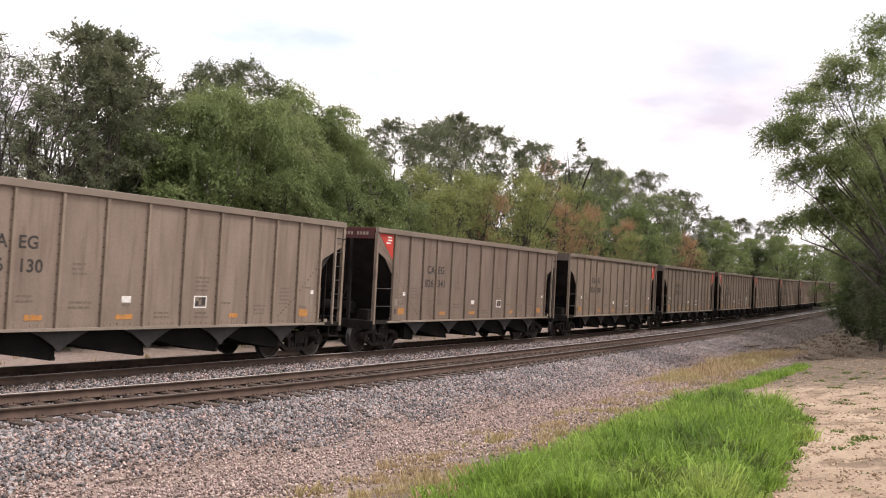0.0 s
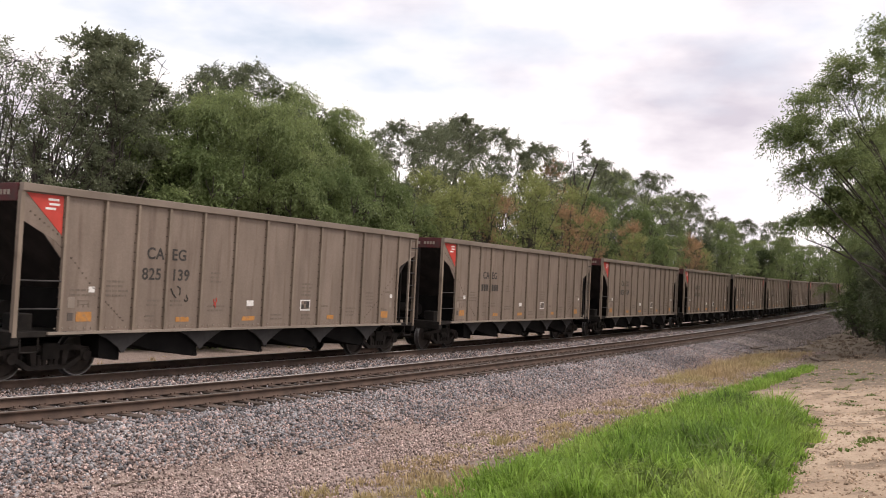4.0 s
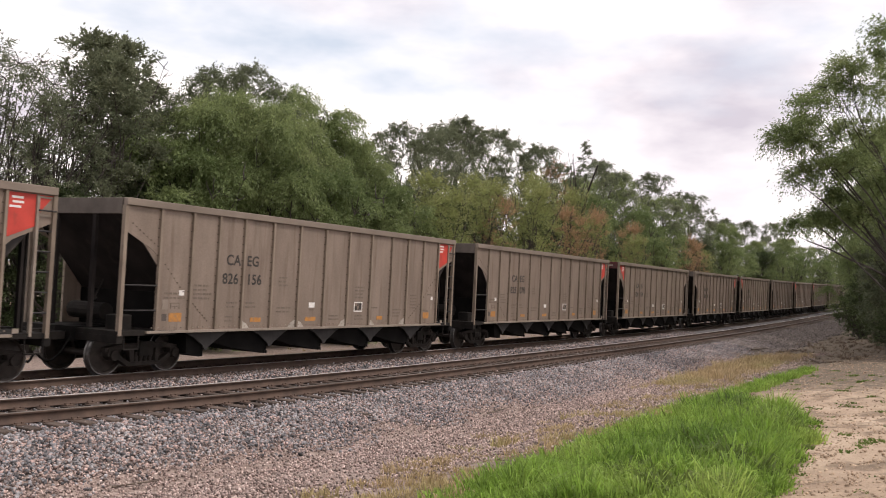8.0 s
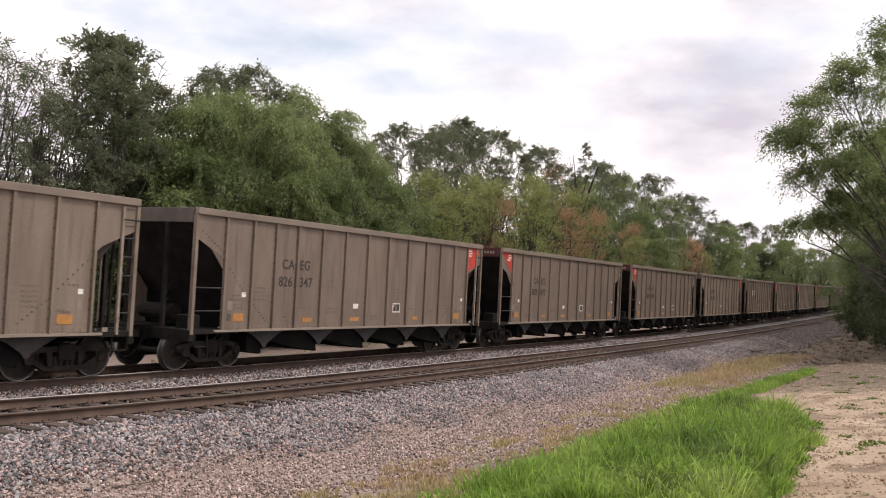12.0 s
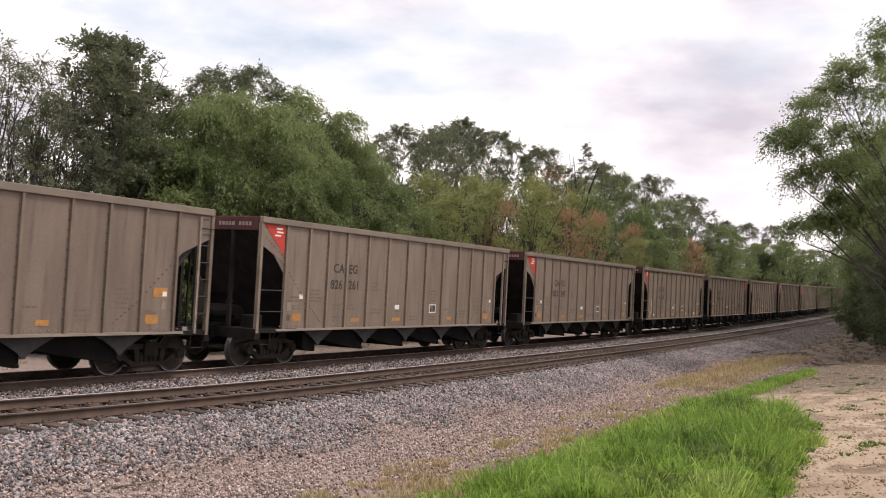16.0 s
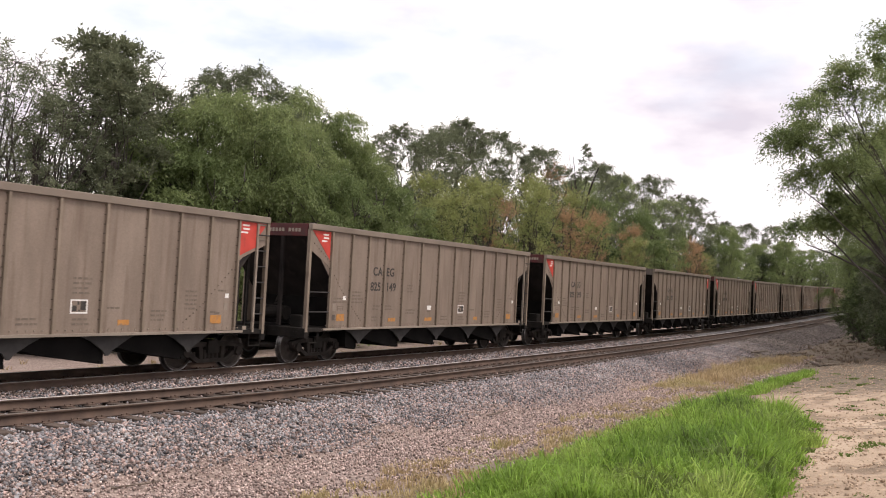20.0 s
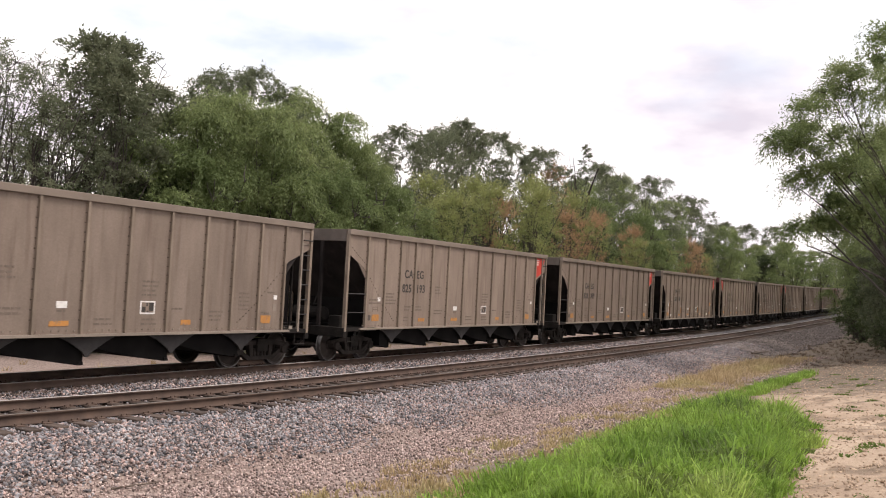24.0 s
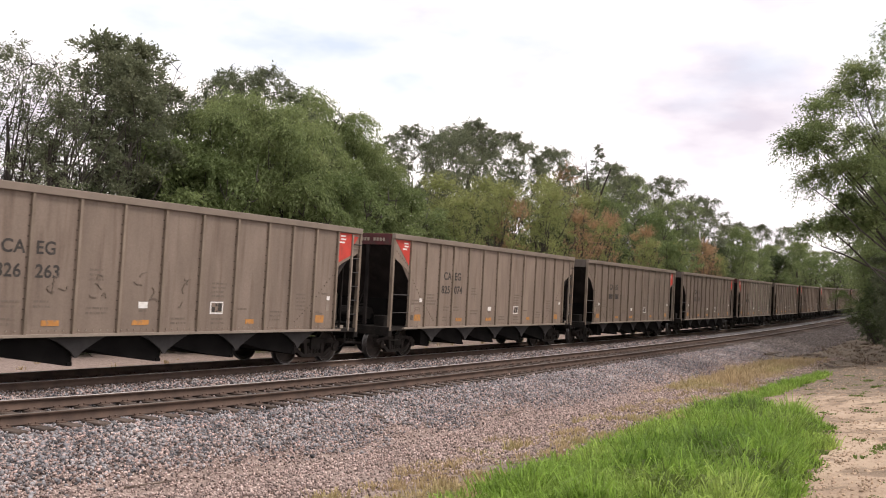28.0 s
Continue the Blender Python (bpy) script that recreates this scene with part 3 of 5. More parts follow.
def coarse(x, y):
    d = y - dirt_edge(x)
    return 0.9 * min(1.0, 0.35 + d / 0.8) * tuft(x, y, 1.0) if -0.25 < d < 1.7 and x < 20 and noise.noise((x * 0.9, y * 0.9, 11)) > -0.05 else 0.0


def litter(x, y):
    v = y - bow(x)
    return max(0.0, min((x - 36) / 8, (11.4 - v) / 2.0, 1.0)) * tuft(x, y, 0.8)


def behind(x, y):
    v = y - bow(x)
    return 0.9 * tuft(x, y, 0.7) if 20.6 < v < 25.5 else 0.0


def weeds(x, y):
    return 0.4 * tuft(x, y) if noise.noise((x * 1.5, y * 2.2, 7)) > 0.40 and y < dirt_edge(x) else 0.0


for nm, count, where, hgt, mat, label, seed in (
        ("grass", 62000, patch(green_patch, 8.5, 29, 1.2, 8.2), (0.24, 0.58), GRASS, "lush green uncut grass beside the gravel", 11),
        ("grass", 7000, patch(verge, 25.5, 36, 5.5, 6.6), (0.15, 0.34), GRASS, "strip of bright green grass along the dirt track", 12),
        ("dry_grass", 14000, patch(dry_patch, 28, 52, 6, 13), (0.20, 0.5), STRAW, "dry tan grass at the foot of the ballast", 13),
        ("dry_grass", 15000, patch(fringe, 8, 30, 5, 10), (0.10, 0.32), STRAW, "thin yellowed grass at the edge of the gravel", 14),
        ("weeds", 8000, patch(coarse, 9, 27, 1.5, 7), (0.26, 0.52), WEED, "coarse leafy weeds at the edge of the dirt", 16),
        ("dry_grass", 1500, patch(behind, 6, 80, 20, 32), (0.1, 0.3), STRAW, "dry grass on the ground behind the far track", 18),
        ("dead_stalks", 9000, patch(litter, 36, 75, 5, 16), (0.06, 0.22), LITTER, "dead brown stalks under the trees", 17),
        ("weeds", 5000, patch(weeds, 9, 36, 0.2, 6), (0.05, 0.16), WEED, "sparse low weeds on the dirt track", 15)):
    v, f = blades(count, where, hgt, (0.022, 0.05) if nm == "weeds" else (0.010, 0.027), seed)
    tagged(new(nm, fast_mesh(nm, v, f, [mat])), label, "grass", kind="stuff")


# ---- trees ----
def limb(bm, p, d, length, r, rng, bend=0.25, steps=3, taper=0.55):
    """A crooked tapering limb; returns the points along it."""
    pts, d = [Vector(p)], Vector(d).normalized()
    for k in range(steps):
        d = (d + Vector((rng.uniform(-bend, bend), rng.uniform(-bend, bend), rng.uniform(-bend * 0.5, bend * 0.7)))).normalized()
        q = pts[-1] + d * (length / steps)
        a, b = r * (1 - (1 - taper) * k / steps), r * (1 - (1 - taper) * (k + 1) / steps)
        tube(bm, pts[-1], q, a, b, 6 if r > 0.05 else 4, caps=False)
        pts.append(q)
    return pts, d


def spray_leaves(rng, root, out, length, droop, leaves, leaf_size, slim, fan):
    """Leaves set in pairs along sprays: root and out are n x 3, length is n. Returns the corner points, four to a leaf."""
    n = len(root)
    s = (np.arange(leaves)[None] + rng.uniform(0, 1, (n, leaves))) / leaves
    drop = np.array([0, 0, -1.0]) * droop
    ln = length[:, None, None]
    pos = root[:, None] + out[:, None] * ln * s[..., None] + drop * ln * (s[..., None] ** 2)
    way = out[:, None] + 2 * drop * s[..., None]
    way /= np.linalg.norm(way, axis=-1, keepdims=True)
    across = np.cross(way, rng.normal(0, 0.45, (n, leaves, 3)) + np.array([0, 0, 1.0]))
    across /= np.linalg.norm(across, axis=-1, keepdims=True) + 1e-6
    hand = np.where(np.arange(leaves) % 2 == 0, 1.0, -1.0)[None, :, None]
    pos = pos + rng.normal(0, 0.10, pos.shape) * ln
    stem = way * 0.8 + across * hand * fan + drop * 0.5 + rng.normal(0, 0.28, pos.shape)
    stem /= np.linalg.norm(stem, axis=-1, keepdims=True)
    flat = np.cross(stem, np.cross(way, across) + rng.normal(0, 0.5, pos.shape))
    flat /= np.linalg.norm(flat, axis=-1, keepdims=True) + 1e-6
    size = leaf_size * rng.uniform(0.65, 1.35, (n, leaves, 1))
    a, b = stem * size, flat * size * slim
    return np.stack([pos, pos + a * 0.45 + b, pos + a, pos + a * 0.45 - b], 2).reshape(-1, 3)


def tree_parts(seed, height, spread, bole, leaf, lobes, sprays, leaves, lobe=0.36, gap=0.0, droop=0.35, spray=0.75, leaf_size=0.14, slim=0.24, fan=0.75,
               flat=0.72, lean=(0, 0), taper=0.55, reach=0.78, crown=None):
    """Trunk with limbs to each lobe of the crown; a lobe is a clump of leafy sprays that spread from its limb and hang over.
    bole: share of the height below the crown; gap: how much of each clump stays open; taper: how much the crown narrows upwards;
    crown: the limbs' ends and clump sizes of a tree with a shape of its own."""
    rng = random.Random(seed)
    nrng = np.random.default_rng(seed)
    bm = bmesh.new()
    trunk, d = limb(bm, (0, 0, -0.4), (rng.uniform(-0.06, 0.06) + lean[0], rng.uniform(-0.06, 0.06) + lean[1], 1), height * reach, height * 0.012 + 0.05,
                    rng, 0.14, 7, 0.22)
    ends = []
    for k in range(len(crown) if crown else lobes):
        if crown:
            cx, cy, cz, rad = crown[k]
            ends.append((Vector((cx, cy, cz)), rad, cz / height))
            continue
        t = (k + 0.5) / lobes
        h = height * (bole + (1.0 - bole) * t)
        rad = spread * lobe * rng.uniform(0.6, 1.25) * (1.0 - 0.35 * t)
        wide = spread * (1.0 - taper * t ** 1.5) * (0.55 + 0.45 * min(1.0, t * 4))
        a = k * 2.399 + rng.uniform(-0.5, 0.5)
        off = max(0.0, wide - rad) * (rng.uniform(0.5, 1.05) if t < 0.93 else 0.15)
        axis_xy = trunk[min(max(int(7 * (h / height) * 0.62 / reach), 1) + 1, 7)]
        ends.append((Vector((axis_xy.x + off * math.cos(a), axis_xy.y + off * math.sin(a), min(h, height - rad * 0.55 * flat - spray * 0.62))), rad, t))
    corners = []
    for k, (c, rad, t) in enumerate(ends):
        root = trunk[min(max(int(7 * (c.z / height) * 0.58 / reach), 1), 6)]
        pts, _ = limb(bm, root, (c - root), (c - root).length * 0.97, 0.018 + height * 0.0045 * (1.2 - t), rng, 0.2, 5, 0.35)
        for _ in range(8):
            u = Vector((rng.gauss(0, 1), rng.gauss(0, 1), rng.gauss(0.6, 0.6))).normalized()
            limb(bm, pts[rng.randrange(2, 6)], u, rad * rng.uniform(0.6, 1.0), 0.018, rng, 0.35, 3, 0.3)
        n = int(sprays * rng.uniform(0.8, 1.2))
        u = nrng.normal(0, 1, (n * 3, 3))
        u /= np.linalg.norm(u, axis=1, keepdims=True)
        u = u[u[:, 2] > nrng.uniform(-1.0, 0.25, len(u))][:n]
        open_to = np.array([noise.noise((v[0] * 1.7 + k * 7.3, v[1] * 1.7 + seed, v[2] * 1.7)) for v in u])
        u = u[open_to > (gap - 0.5) * 0.8]
        shell = nrng.uniform(0.25, 0.75, (len(u), 1)) * (1.0 + 0.35 * np.array([noise.noise((v[0] * 2 + k * 7, v[1] * 2, v[2] * 2 + seed)) for v in u])[:, None])
        root_at = np.array(c) + u * shell * rad * np.array([1.0, 1.0, flat])
        out = u + np.array([0, 0, 0.25]) + nrng.normal(0, 0.35, u.shape)
        out /= np.linalg.norm(out, axis=1, keepdims=True)
        corners.append(spray_leaves(nrng, root_at, out, spray * nrng.uniform(0.55, 1.2, len(u)), droop, leaves, leaf_size, slim, fan))
    v = np.concatenate(corners)
    v[:, 2] = np.maximum(v[:, 2], 0.05)
    return bm, fast_mesh("crown", v, np.arange(len(v)).reshape(-1, 4), [leaf])


def make_tree(name, label, category, **kw):
    tree = tagged(new(name), label, category)
    bm, crown = tree_parts(**kw)
    part("trunk", bm, BARK, tree)
    shared("crown", crown, tree)
    return tree


OVERHANG = [(-0.9, 1.8, 13.3, 0.8), (0.2, 2.6, 12.5, 0.7), (-0.5, 3.6, 11.9, 0.7), (0.4, 4.2, 11.3, 0.6), (0.5, 2.8, 11.0, 0.9), (-1.6, 1.6, 11.2, 1.0),
            (-1.8, 4.6, 10.3, 0.7), (1.2, 5.4, 10.0, 0.5), (-0.9, 5.8, 9.1, 0.6), (-1.0, 5.0, 8.7, 0.8), (1.8, 3.9, 9.5, 0.9), (-0.1, 2.5, 9.3, 1.0),
            (1.2, 1.3, 9.0, 1.1), (-0.1, 5.2, 7.5, 0.6), (0.5, 4.2, 7.8, 0.9), (-1.3, 3.1, 7.8, 0.9), (0.5, 1.7, 7.2, 1.1), (1.3, 4.0, 6.6, 0.5),
            (0.1, 2.6, 5.9, 0.7), (0.9, 1.2, 5.4, 1.1), (0.6, 4.5, 5.6, 0.4), (-1.6, 5.0, 5.2, 0.35), (0.9, 3.6, 5.7, 0.35)]
KINDS = {
    "dark": ("tree", "tall dark green broadleaf tree with dense crown", "tree",
             dict(seed=1, height=11.0, spread=2.9, bole=0.10, leaf=LEAF_DARK, lobes=32, sprays=48, leaves=30, lobe=0.28, gap=0.42, droop=0.10, spray=0.58, leaf_size=0.125, slim=0.24, fan=0.6)),
    "airy": ("tree", "airy grey-green tree with bare limbs showing", "tree",
             dict(seed=2, height=10.0, spread=2.6, bole=0.36, leaf=LEAF_DARK, lobes=22, sprays=30, leaves=24, lobe=0.30, gap=0.5, droop=0.25, spray=0.62, leaf_size=0.105, slim=0.2)),
    "broad": ("tree", "broad soft green tree with drooping billowing crown", "tree",
              dict(seed=3, height=10.5, spread=4.0, bole=0.24, leaf=LEAF_GREEN, lobes=19, sprays=112, leaves=38, lobe=0.33, gap=0.38, droop=0.85, spray=1.05, leaf_size=0.12, slim=0.17, fan=0.4, flat=0.66)),
    "round": ("tree", "wide green tree with rounded leafy domes", "tree",
              dict(seed=13, height=10.5, spread=3.9, bole=0.22, leaf=LEAF_GREEN, lobes=18, sprays=112, leaves=38, lobe=0.35, gap=0.38, droop=0.8, spray=1.05, leaf_size=0.12, slim=0.17, taper=0.4, fan=0.4, flat=0.66)),
    "locust": ("tree", "open-crowned green tree with layered sprays", "tree",
               dict(seed=4, height=12.0, spread=3.6, bole=0.28, leaf=LEAF_DARK, lobes=28, sprays=56, leaves=32, lobe=0.28, gap=0.4, droop=0.5, spray=0.70, taper=0.30, leaf_size=0.125, flat=0.75, fan=0.5, slim=0.2)),
    "crook": ("tree", "open green tree with dark forking limbs", "tree",
              dict(seed=14, height=12.0, spread=3.2, bole=0.46, leaf=LEAF_DARK, lobes=24, sprays=52, leaves=32, lobe=0.29, gap=0.38, droop=0.5, spray=0.70, taper=0.4, leaf_size=0.115, flat=0.72, fan=0.5, slim=0.2, reach=0.7)),
    "lime": ("small_tree", "yellow-green young tree in front of the wood", "tree",
             dict(seed=5, height=6.5, spread=1.9, bole=0.05, leaf=LEAF_YELLOW, lobes=24, sprays=34, leaves=24, lobe=0.32, gap=0.4, droop=-0.15, spray=0.55, leaf_size=0.088)),
    "russet": ("small_tree", "russet-leaved young tree turning brown", "tree",
               dict(seed=6, height=6.5, spread=1.8, bole=0.06, leaf=LEAF_RUST, lobes=22, sprays=30, leaves=24, lobe=0.32, gap=0.42, droop=-0.1, spray=0.55, leaf_size=0.088)),
    "shrub": ("bush", "dense green bush at the wood's edge", "bush",
              dict(seed=7, height=4.2, spread=2.0, bole=0.04, leaf=LEAF_GREEN, lobes=18, sprays=64, leaves=30, lobe=0.36, gap=0.34, droop=0.6, spray=0.42, leaf_size=0.072, fan=0.45, slim=0.19)),
    "gloom": ("bush", "dark green bush at the foot of a tree, shade in its leaf colour", "bush",
              dict(seed=8, height=4.6, spread=2.1, bole=0.03, leaf=LEAF_SHADE, lobes=26, sprays=42, leaves=28, lobe=0.32, gap=0.26, droop=0.3, spray=0.5, leaf_size=0.085)),
    "snag": ("tree", "thin half-bare tree with few leaves", "tree",
             dict(seed=31, height=12.5, spread=0.55, bole=0.42, leaf=LEAF_DARK, lobes=20, sprays=22, leaves=16, lobe=0.40, gap=0.45, droop=0.1, spray=0.35, leaf_size=0.12, taper=0.3, reach=0.97)),
    "giant": ("tree", "large overhanging tree with airy green crown", "tree",
              dict(seed=21, height=13.9, spread=5.2, bole=0.3, lean=(0.0, 0.12), leaf=LEAF_GREEN, lobes=0, sprays=165, leaves=34, gap=0.42, droop=0.5, spray=0.85, leaf_size=0.115, flat=0.8, crown=OVERHANG, fan=0.5, slim=0.19)),
}
FIRST = {}


PLANTED = []


def plant(kind, x, y, size, turn=None, group="trees behind the railway"):
    """One tree of a kind at (x, y), its height scaled to size metres."""
    name, label, category, kw = KINDS[kind]
    scale = size / kw["height"]
    m = Matrix.Translation((x, y, ground_z(x, y))) @ pose(0, 0, 0, 0, 0, turn if turn is not None else (x * 47 + y * 31) % 360) @ Matrix.Scale(scale, 4)
    if kind not in FIRST:
        FIRST[kind] = make_tree(name, label, category, **kw)
        FIRST[kind]["group"] = group
        FIRST[kind].matrix_basis = m
        PLANTED.append(FIRST[kind])
        return FIRST[kind]
    first = FIRST[kind]
    keep = first.scale.copy()
    first.scale = (1, 1, 1)
    ob = copy_thing(first, m)
    first.scale = keep
    ob["group"] = group
    PLANTED.append(ob)
    return ob


WOOD_EDGE = [
    ("airy", 19.0, 29.2, 10.8), ("airy", 19.9, 28.2, 10.1), ("airy", 18.4, 30.2, 10.5), ("airy", 23.4, 34.3, 9.0), ("airy", 20.3, 27.7, 9.3),
    ("dark", 22.0, 29.3, 11.7), ("dark", 25.0, 29.9, 12.2), ("dark", 22.2, 27.9, 10.6), ("dark", 26.7, 30.4, 10.7), 
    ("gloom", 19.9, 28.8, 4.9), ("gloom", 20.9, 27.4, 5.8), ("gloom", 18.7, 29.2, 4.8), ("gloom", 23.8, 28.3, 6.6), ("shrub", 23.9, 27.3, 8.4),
    ("shrub", 25.1, 26.9, 8.4), ("broad", 28.2, 29.0, 11.0), ("crook", 32.2, 32.0, 12.8), ("crook", 34.8, 32.5, 13.3), ("round", 36.3, 31.1, 12.8),
    ("broad", 38.1, 30.1, 11.8), ("broad", 29.3, 27.8, 10.7), ("round", 27.1, 28.8, 10.2), ("round", 32.0, 27.9, 10.4), ("broad", 39.2, 29.1, 10.9),
    ("round", 33.7, 27.6, 9.2), ("broad", 39.8, 28.2, 9.7),
]
WOOD_MIDDLE = [
    ("shrub", 27.1, 26.8, 8.0), ("shrub", 29.6, 26.6, 7.9), ("shrub", 35.1, 26.9, 8.2), ("shrub", 38.9, 26.9, 8.0), ("gloom", 31.7, 29.5, 7.9),
    ("gloom", 36.4, 29.6, 8.0), ("gloom", 42.2, 30.3, 8.1), ("locust", 48.9, 34.1, 13.3), ("locust", 54.5, 35.3, 13.7), ("locust", 62.2, 37.7, 15.4),
    ("locust", 65.1, 36.8, 16.5), ("locust", 73.1, 38.2, 16.7), ("locust", 75.7, 37.3, 15.7), ("gloom", 51.9, 32.2, 8.9), ("gloom", 61.4, 33.6, 9.9),
    ("gloom", 72.4, 35.2, 10.4), ("shrub", 40.8, 26.8, 8.4), ("lime", 42.3, 26.4, 8.1), ("lime", 45.5, 27.2, 9.3), ("lime", 48.7, 27.5, 9.3),
    ("lime", 52.6, 27.9, 10.0), ("lime", 55.8, 27.8, 9.8), ("lime", 61.0, 28.8, 10.9), ("russet", 49.4, 26.7, 8.5), ("russet", 65.2, 28.4, 9.2),
    ("russet", 70.4, 29.1, 9.5), ("lime", 74.3, 28.9, 9.3), ("lime", 68.7, 30.4, 10.7),
]
WOOD_FAR = [
    ("broad", 174.1, 33.0, 13.1), ("round", 189.3, 33.0, 12.4), ("locust", 206.7, 33.0, 12.8), ("broad", 226.5, 33.0, 13.4), ("round", 251.1, 33.0, 14.1),
    ("locust", 287.0, 34.0, 15.5), ("shrub", 170.1, 31.0, 9.8), ("shrub", 187.0, 31.0, 10.0), ("shrub", 207.2, 31.0, 10.3), ("shrub", 231.9, 31.0, 10.7),
    ("lime", 78.5, 28.7, 7.8), ("snag", 72.2, 32.2, 15.0), ("russet", 78.9, 35.5, 14.1), ("round", 88.8, 38.0, 14.7),
    ("locust", 96.7, 38.9, 17.0), ("broad", 101.9, 38.1, 17.1), ("locust", 112.9, 39.7, 17.6), ("round", 120.3, 39.5, 15.9), ("locust", 134.8, 41.1, 17.1),
    ("locust", 145.1, 41.4, 16.3), ("broad", 151.3, 40.6, 14.2), ("locust", 168.5, 41.9, 15.6), ("locust", 190.5, 43.0, 17.0), ("locust", 215.2, 44.0, 18.4),
    ("shrub", 89.6, 34.0, 12.5), ("shrub", 98.8, 34.5, 11.9), ("shrub", 109.9, 35.4, 11.1), ("russet", 89.5, 32.0, 9.5), ("russet", 114.5, 33.7, 9.7),
    ("lime", 103.6, 32.3, 8.7), ("russet", 118.3, 33.2, 8.9), ("shrub", 93.7, 31.6, 8.6), ("lime", 124.6, 33.3, 8.3), ("shrub", 147.5, 37.0, 10.8),
    ("shrub", 162.4, 37.9, 10.7), ("broad", 184.9, 40.0, 13.0), ("shrub", 198.6, 39.0, 12.8), ("gloom", 84.8, 33.8, 9.4), ("gloom", 132.4, 38.0, 10.2),
    ("gloom", 176.0, 39.0, 10.3),
]
for kind, x, y, size in WOOD_EDGE + WOOD_MIDDLE + WOOD_FAR:
    plant(kind, x, y, size)
WAYSIDE_TREES = [
    ("giant", 43.0, 2.5, 13.9, 0),
    ("dark", 47.0, 3.8, 8.8, 25), ("broad", 51.0, 2.7, 9.6, 260), ("round", 52.0, 3.5, 8.3, 331), ("dark", 49.0, 4.6, 6.6, 222),
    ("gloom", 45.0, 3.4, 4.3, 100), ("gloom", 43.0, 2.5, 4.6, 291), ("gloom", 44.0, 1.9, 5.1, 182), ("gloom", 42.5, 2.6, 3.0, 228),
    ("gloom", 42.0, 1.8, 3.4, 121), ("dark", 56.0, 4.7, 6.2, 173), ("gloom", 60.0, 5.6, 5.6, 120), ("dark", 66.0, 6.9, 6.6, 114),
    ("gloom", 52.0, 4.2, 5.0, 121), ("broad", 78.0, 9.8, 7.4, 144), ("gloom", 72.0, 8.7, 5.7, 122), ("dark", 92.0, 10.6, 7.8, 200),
    ("gloom", 84.0, 10.1, 6.4, 166), ("broad", 104.0, 11.2, 7.9, 272), ("round", 122.0, 12.1, 8.9, 41), ("broad", 140.0, 12.8, 10.2, 170),
    ("dark", 112.0, 11.6, 7.7, 320), ("round", 165.0, 13.4, 12.1, 51), ("broad", 98.0, 10.9, 6.4, 229), ("broad", 132.0, 12.5, 8.2, 136),
    ("gloom", 58.0, 5.5, 4.7, 52),
]
# tall trees mostly hidden by the overhanging one, added to shade the far wagons
SHADING_WOOD = [
    ("broad", 58.0, 3.4, 14.5, 20), ("round", 66.0, 4.6, 15.5, 130), ("broad", 76.0, 6.2, 16.0, 250), ("round", 86.0, 7.4, 16.5, 40), ("broad", 97.0, 8.8, 16.5, 160),
    ("round", 109.0, 10.2, 17.0, 280), ("broad", 122.0, 11.4, 17.0, 70), ("round", 136.0, 12.6, 17.5, 190), ("broad", 152.0, 13.6, 17.5, 310), ("round", 170.0, 14.4, 17.5, 90),
    ("broad", 62.0, -4.0, 15.0, 100), ("round", 80.0, -1.0, 16.0, 220), ("broad", 102.0, 1.0, 16.5, 340),
]
for kind, x, y, size, turn in WAYSIDE_TREES + SHADING_WOOD:
    plant(kind, x, y, size, turn, "trees beside the dirt track")


# ---- the coal train ----
PITCH = 16.18                       # coupled length
HALF, WIDE = 7.21, 1.60             # to the corner posts; half width
Z_SILL, Z_TOP = 1.06, 3.90
RIBS = [-6.21, -5.22, -4.35, -3.45, -2.36, -1.26, -0.12, 1.01, 2.16, 3.28, 4.23, 5.20, 6.15]
NEAR = -WIDE                        # the side that faces the camera


def sheet_poly():
    return [(-HALF, 3.20), (-6.40, 2.82), (-6.24, 2.68), (-6.24, Z_SILL - 0.05), (6.19, Z_SILL - 0.05), (6.19, 2.68), (6.35, 2.82), (HALF, 3.20), (HALF, Z_TOP - 0.1), (-HALF, Z_TOP - 0.1)]


def mesh_of(name, bm, mat):
    me = bpy.data.meshes.new(name)
    bm.normal_update()
    bm.to_mesh(me)
    bm.free()
    me.materials.append(mat)
    return me


def wheelset_parts():
    """Axle along y with two wheels; the wheel centres sit at the origin's height."""
    body, tread = bmesh.new(), bmesh.new()
    for s in (-1, 1):
        c = 0.755 * s
        prof = [(0.12, c - 0.09 * s), (0.14, c - 0.05 * s), (0.36, c - 0.02 * s), (0.395, c - 0.06 * s), (0.445, c - 0.06 * s), (0.445, c + 0.06 * s),
                (0.395, c + 0.06 * s), (0.37, c + 0.02 * s), (0.15, c + 0.06 * s), (0.12, c + 0.10 * s)]
        lathe(body, prof, 28)
        lathe(tread, [(0.432, c + 0.063 * s), (0.448, c + 0.066 * s), (0.457, c + 0.05 * s), (0.457, c - 0.05 * s), (0.482, c - 0.06 * s), (0.482, c - 0.075 * s), (0.447, c - 0.075 * s)], 28, False)
    lathe(body, [(0.075, -1.1), (0.085, -0.6), (0.085, 0.6), (0.075, 1.1)], 12)
    me = mesh_of("wheelset", body, WHEEL)
    bm = bmesh.new()
    bm.from_mesh(me)
    tread_me = mesh_of("tread", tread, TREAD)
    count = len(bm.faces)
    bm.from_mesh(tread_me)
    bm.faces.ensure_lookup_table()
    for f in bm.faces[count:]:
        f.material_index = 1
    bm.to_mesh(me)
    bm.free()
    me.materials.append(TREAD)
    return me


